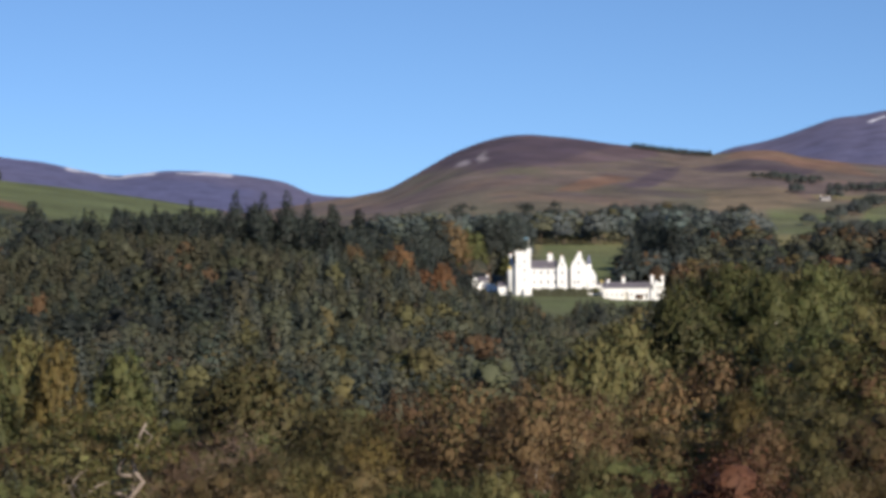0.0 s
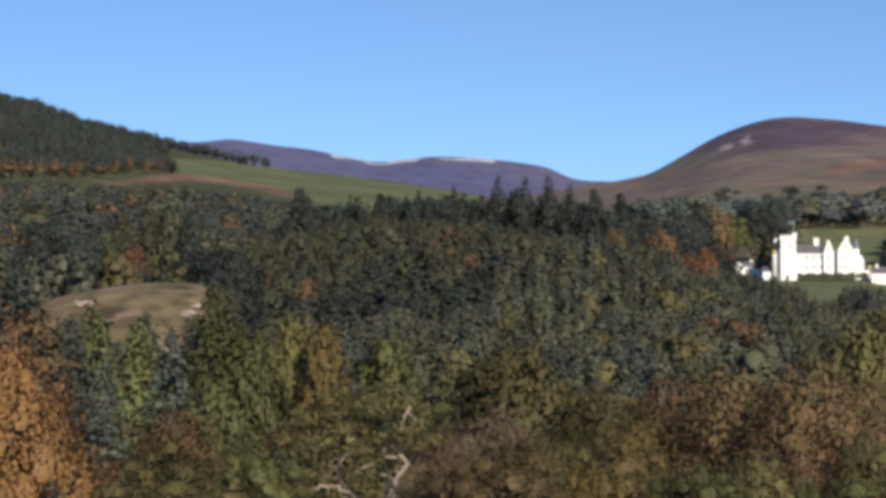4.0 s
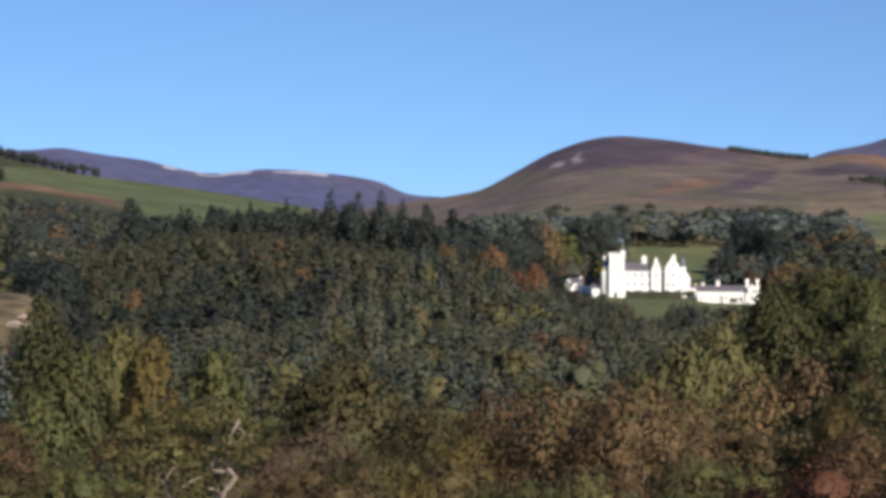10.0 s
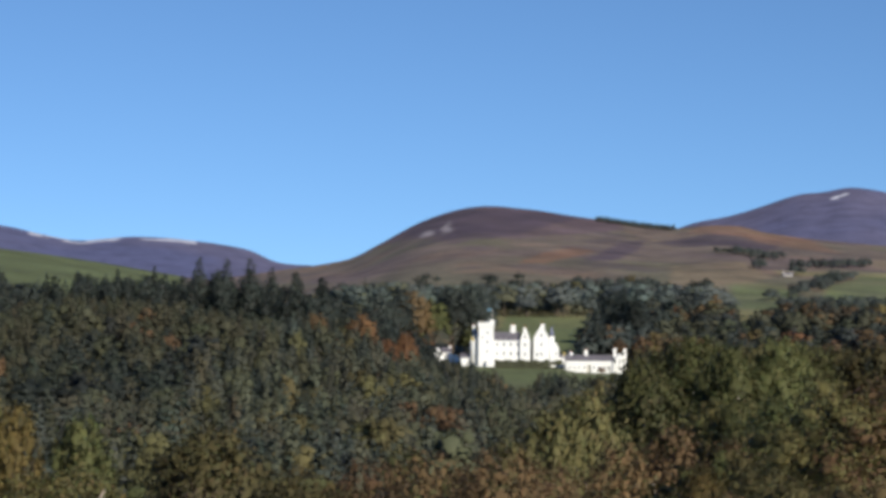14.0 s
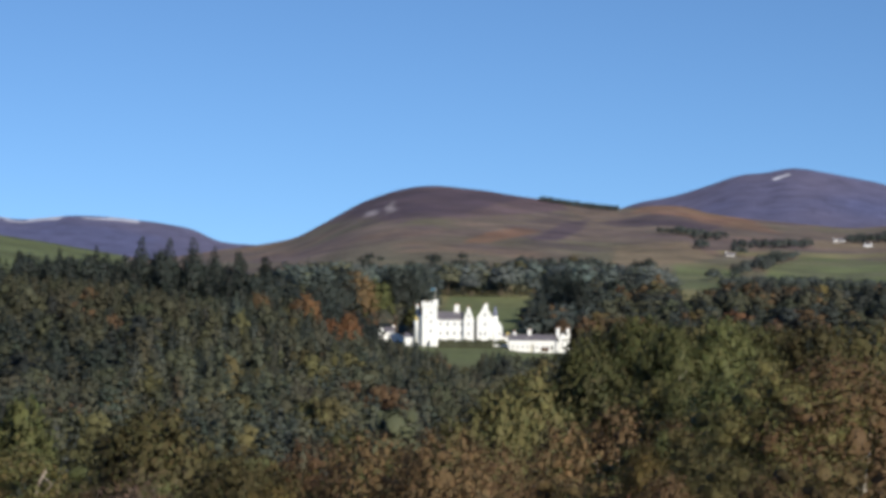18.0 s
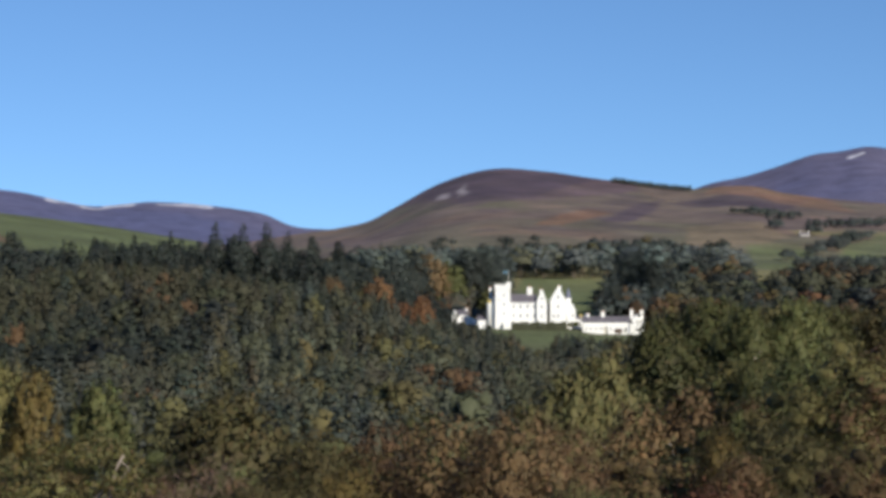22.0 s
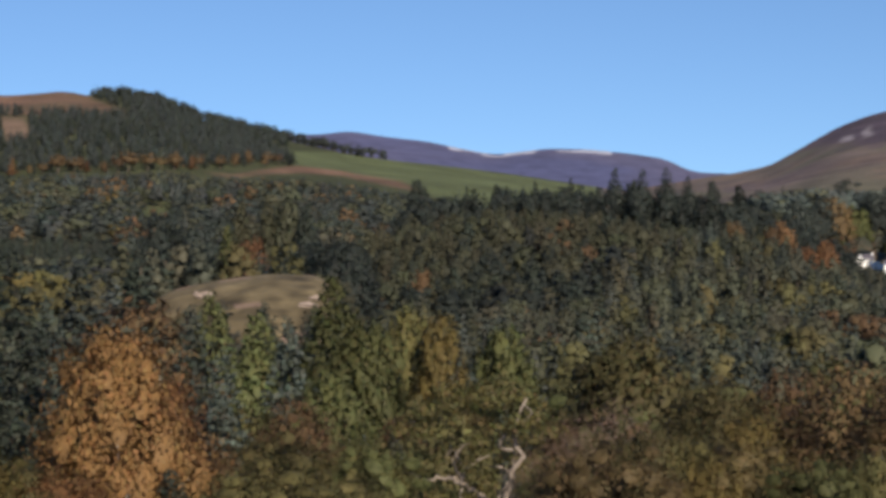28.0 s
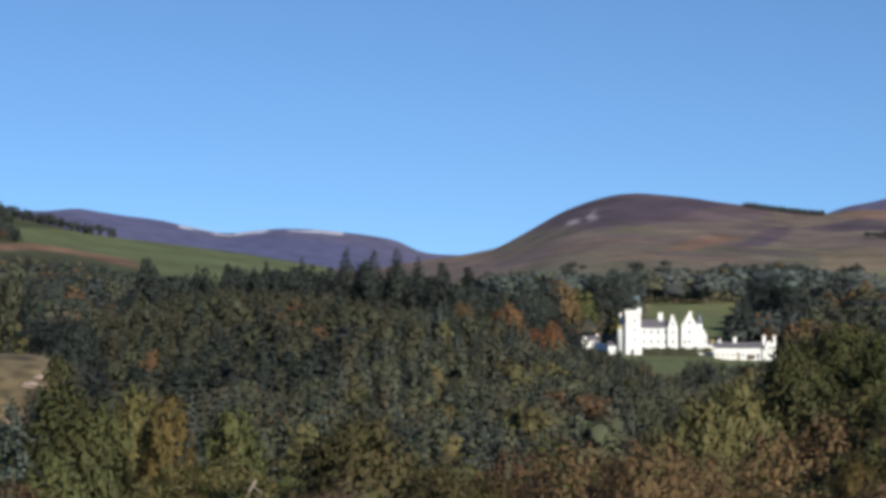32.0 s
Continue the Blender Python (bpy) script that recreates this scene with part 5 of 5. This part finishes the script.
stand_of("larches along the plantation", [(b + 0.12 * math.sin(9 * b), plantation_foot(b) + 10 + 8 * math.sin(23 * b)) for b in np.arange(-27.5, -18.1, 0.27)],
         ((4, "oak", "birch_brown"), (3, "larch", "dark"), (0.8, "larch", "orange"), (1, "birch", "birch_brown")), 8, 17, 24, (0.9, 1.4))
grow("crest_trees", "dark conifers on the hill's shoulder against the sky",
     scatter(-24.2, -15.5, 2270, 2330, 11, lambda b, d: b < -17.3 or RNG.random() < 0.5, 25), ((3, "spruce", "dark"), (2, "oak", "dark")), 9, 15, 40, 0.085, 26, (1.1, 1.5))
grow("young_plantation", "even dark block of young conifers",
     scatter(-31, -23.6, 830, 1000, 6.5, lambda b, d: True, 51), ((3, "spruce", "spruce"), (2, "spruce", "dark")), 8, 9.5, 34, 0.07, 52, (1.2, 1.5))
grow("yellow_belt", "belt of yellowing birches and brown scrub",
     scatter(-31, -24.4, 480, 540, 6.5, lambda b, d: True, 53), ((2, "birch", "yellow"), (2, "birch", "oak_olive"), (3, "birch", "birch_green")), 8, 24, 70, 0.055, 54, (1.1, 1.5),
     lambda b, d: -1.7 - 0.25 * RNG.random())
grow("skyline_plantation", "thin conifer strip along the hill's crest",
     scatter(3.6, 6.0, 3230, 3330, 7, lambda b, d: True, 55), ((1, "spruce", "hill_conifer"),), 5, 7.5, 18, 0.10, 56, (1.4, 1.8))
stand_of("trees at the foot of the moor", scatter(-5, 7.2, 1630, 2060, 17, lambda b, d: RNG.random() < 0.5 - (d - 1630) / 1000, 57),
         ((3, "oak", "dark"), (1, "oak", "oak_olive")), 8, 14, 58, (1.0, 1.5))
STRIPS = (((9.43, 2445), (11.86, 2570), (11.86, 2640), (9.43, 2540)), ((9.15, 1870), (10.45, 2005), (11.4, 2285), (11.46, 2370), (10.58, 2280), (9.56, 1960)),
          ((8.22, 2345), (8.75, 2380), (8.75, 2450), (8.22, 2420)), ((12.83, 2750), (16, 2690), (16, 2950), (12.83, 2900)), ((9.5, 2310), (9.85, 2310), (9.85, 2400), (9.5, 2380)),
          ((2.5, 1900), (5.6, 1900), (5.4, 2060), (3.0, 1990)), ((8.68, 1840), (9.12, 1850), (9.12, 1900), (8.68, 1890)), ((9.3, 1800), (10.2, 1830), (16, 1800), (16, 1740), (9, 1700)),
          ((7.12, 2650), (7.9, 2690), (9.4, 2730), (9.4, 2660), (8.3, 2570)))
for k, corners in enumerate(STRIPS):
    grow("hill_wood", "strip of dark woodland between the hill fields",
         scatter(2, 16, 1700, 3010, 12, lambda b, d: bool(inside(np.array(b), np.array(d), corners)), 30 + k),
         ((4, "oak", "hill_conifer"), (1, "spruce", "hill_conifer"), (1, "oak", "dark")), 8, 12, 26, 0.095, 40 + k, tone=(0.7, 1.0))

def outcrop(bearing, d, long, tall, seed):
    """A low pale outcrop of rock breaking through the turf."""
    rng = np.random.default_rng(seed)
    bm = bmesh.new()
    bmesh.ops.create_icosphere(bm, subdivisions=3, radius=1.0)
    p = rng.uniform(0, 6.28, 6)
    for v in bm.verts:
        q = v.co.copy()
        v.co *= 1 + 0.2 * math.sin(3 * q.x + p[0]) * math.sin(4 * q.y + p[1]) + 0.13 * math.sin(7 * q.z + p[2] + 3 * q.x) + 0.08 * math.sin(13 * q.x + p[3]) * math.sin(11 * q.y + p[4])
        v.co = Vector((v.co.x * long / 2, v.co.y * long * 0.3, v.co.z * tall))
    root = thing("rock_outcrop", spot(bearing, d, 0), "pale lichened rock breaking through a grassy mound", "rock", "rocks on the mound", float(rng.uniform(-25, 25)))
    part("rock", bm, ROCK, root)


for k, (bearing, d, long, tall) in enumerate(((-21.1, 336, 3.4, 0.9), (-21.4, 339, 1.6, 0.6), (-17.75, 331, 3.2, 0.6), (-18.05, 327, 3.6, 0.7), (-17.5, 334, 1.4, 0.5),
                                              (-16.95, 340, 1.5, 1.3))):
    outcrop(bearing, d, long, tall, 300 + k)

# clipped hedge and round bushes before the castle
def hedge(x0, x1, y, z, tall, deep):
    rng = np.random.default_rng(3)
    n = 6500
    c = np.stack((rng.uniform(x0, x1, n), y + rng.uniform(-deep, deep, n) * 0.5, z + tall * rng.random(n) ** 0.8), 1)
    c[:, 2] += 0.35 * np.sin(c[:, 0] * 0.9) + 0.2 * np.sin(c[:, 0] * 2.3)
    v, q = leaf_cards(c, np.tile((0, -0.8, 0.6), (n, 1)), 0.6, rng)
    tint = np.repeat(np.array(TINTS["wood_green"]) * rng.uniform(1.0, 1.7, (n, 1)), 4, 0)
    root = thing("hedge", (0, 0, 0), "clipped dark green hedge before the castle", "hedge")
    ob = new("foliage", foliage("foliage", v, q, tint, [LEAF]))
    ob.parent = root


hedge(9.0, 37.5, 984, 18.4, 5.0, 3.0)
near_tree("bush", "green", 2.42, 986, 5.2, 1.5, group="bushes before the castle", fine=1)
near_tree("bush", "orange", 3.78, 978, 4.5, 1.0, group="bushes before the castle", fine=1)
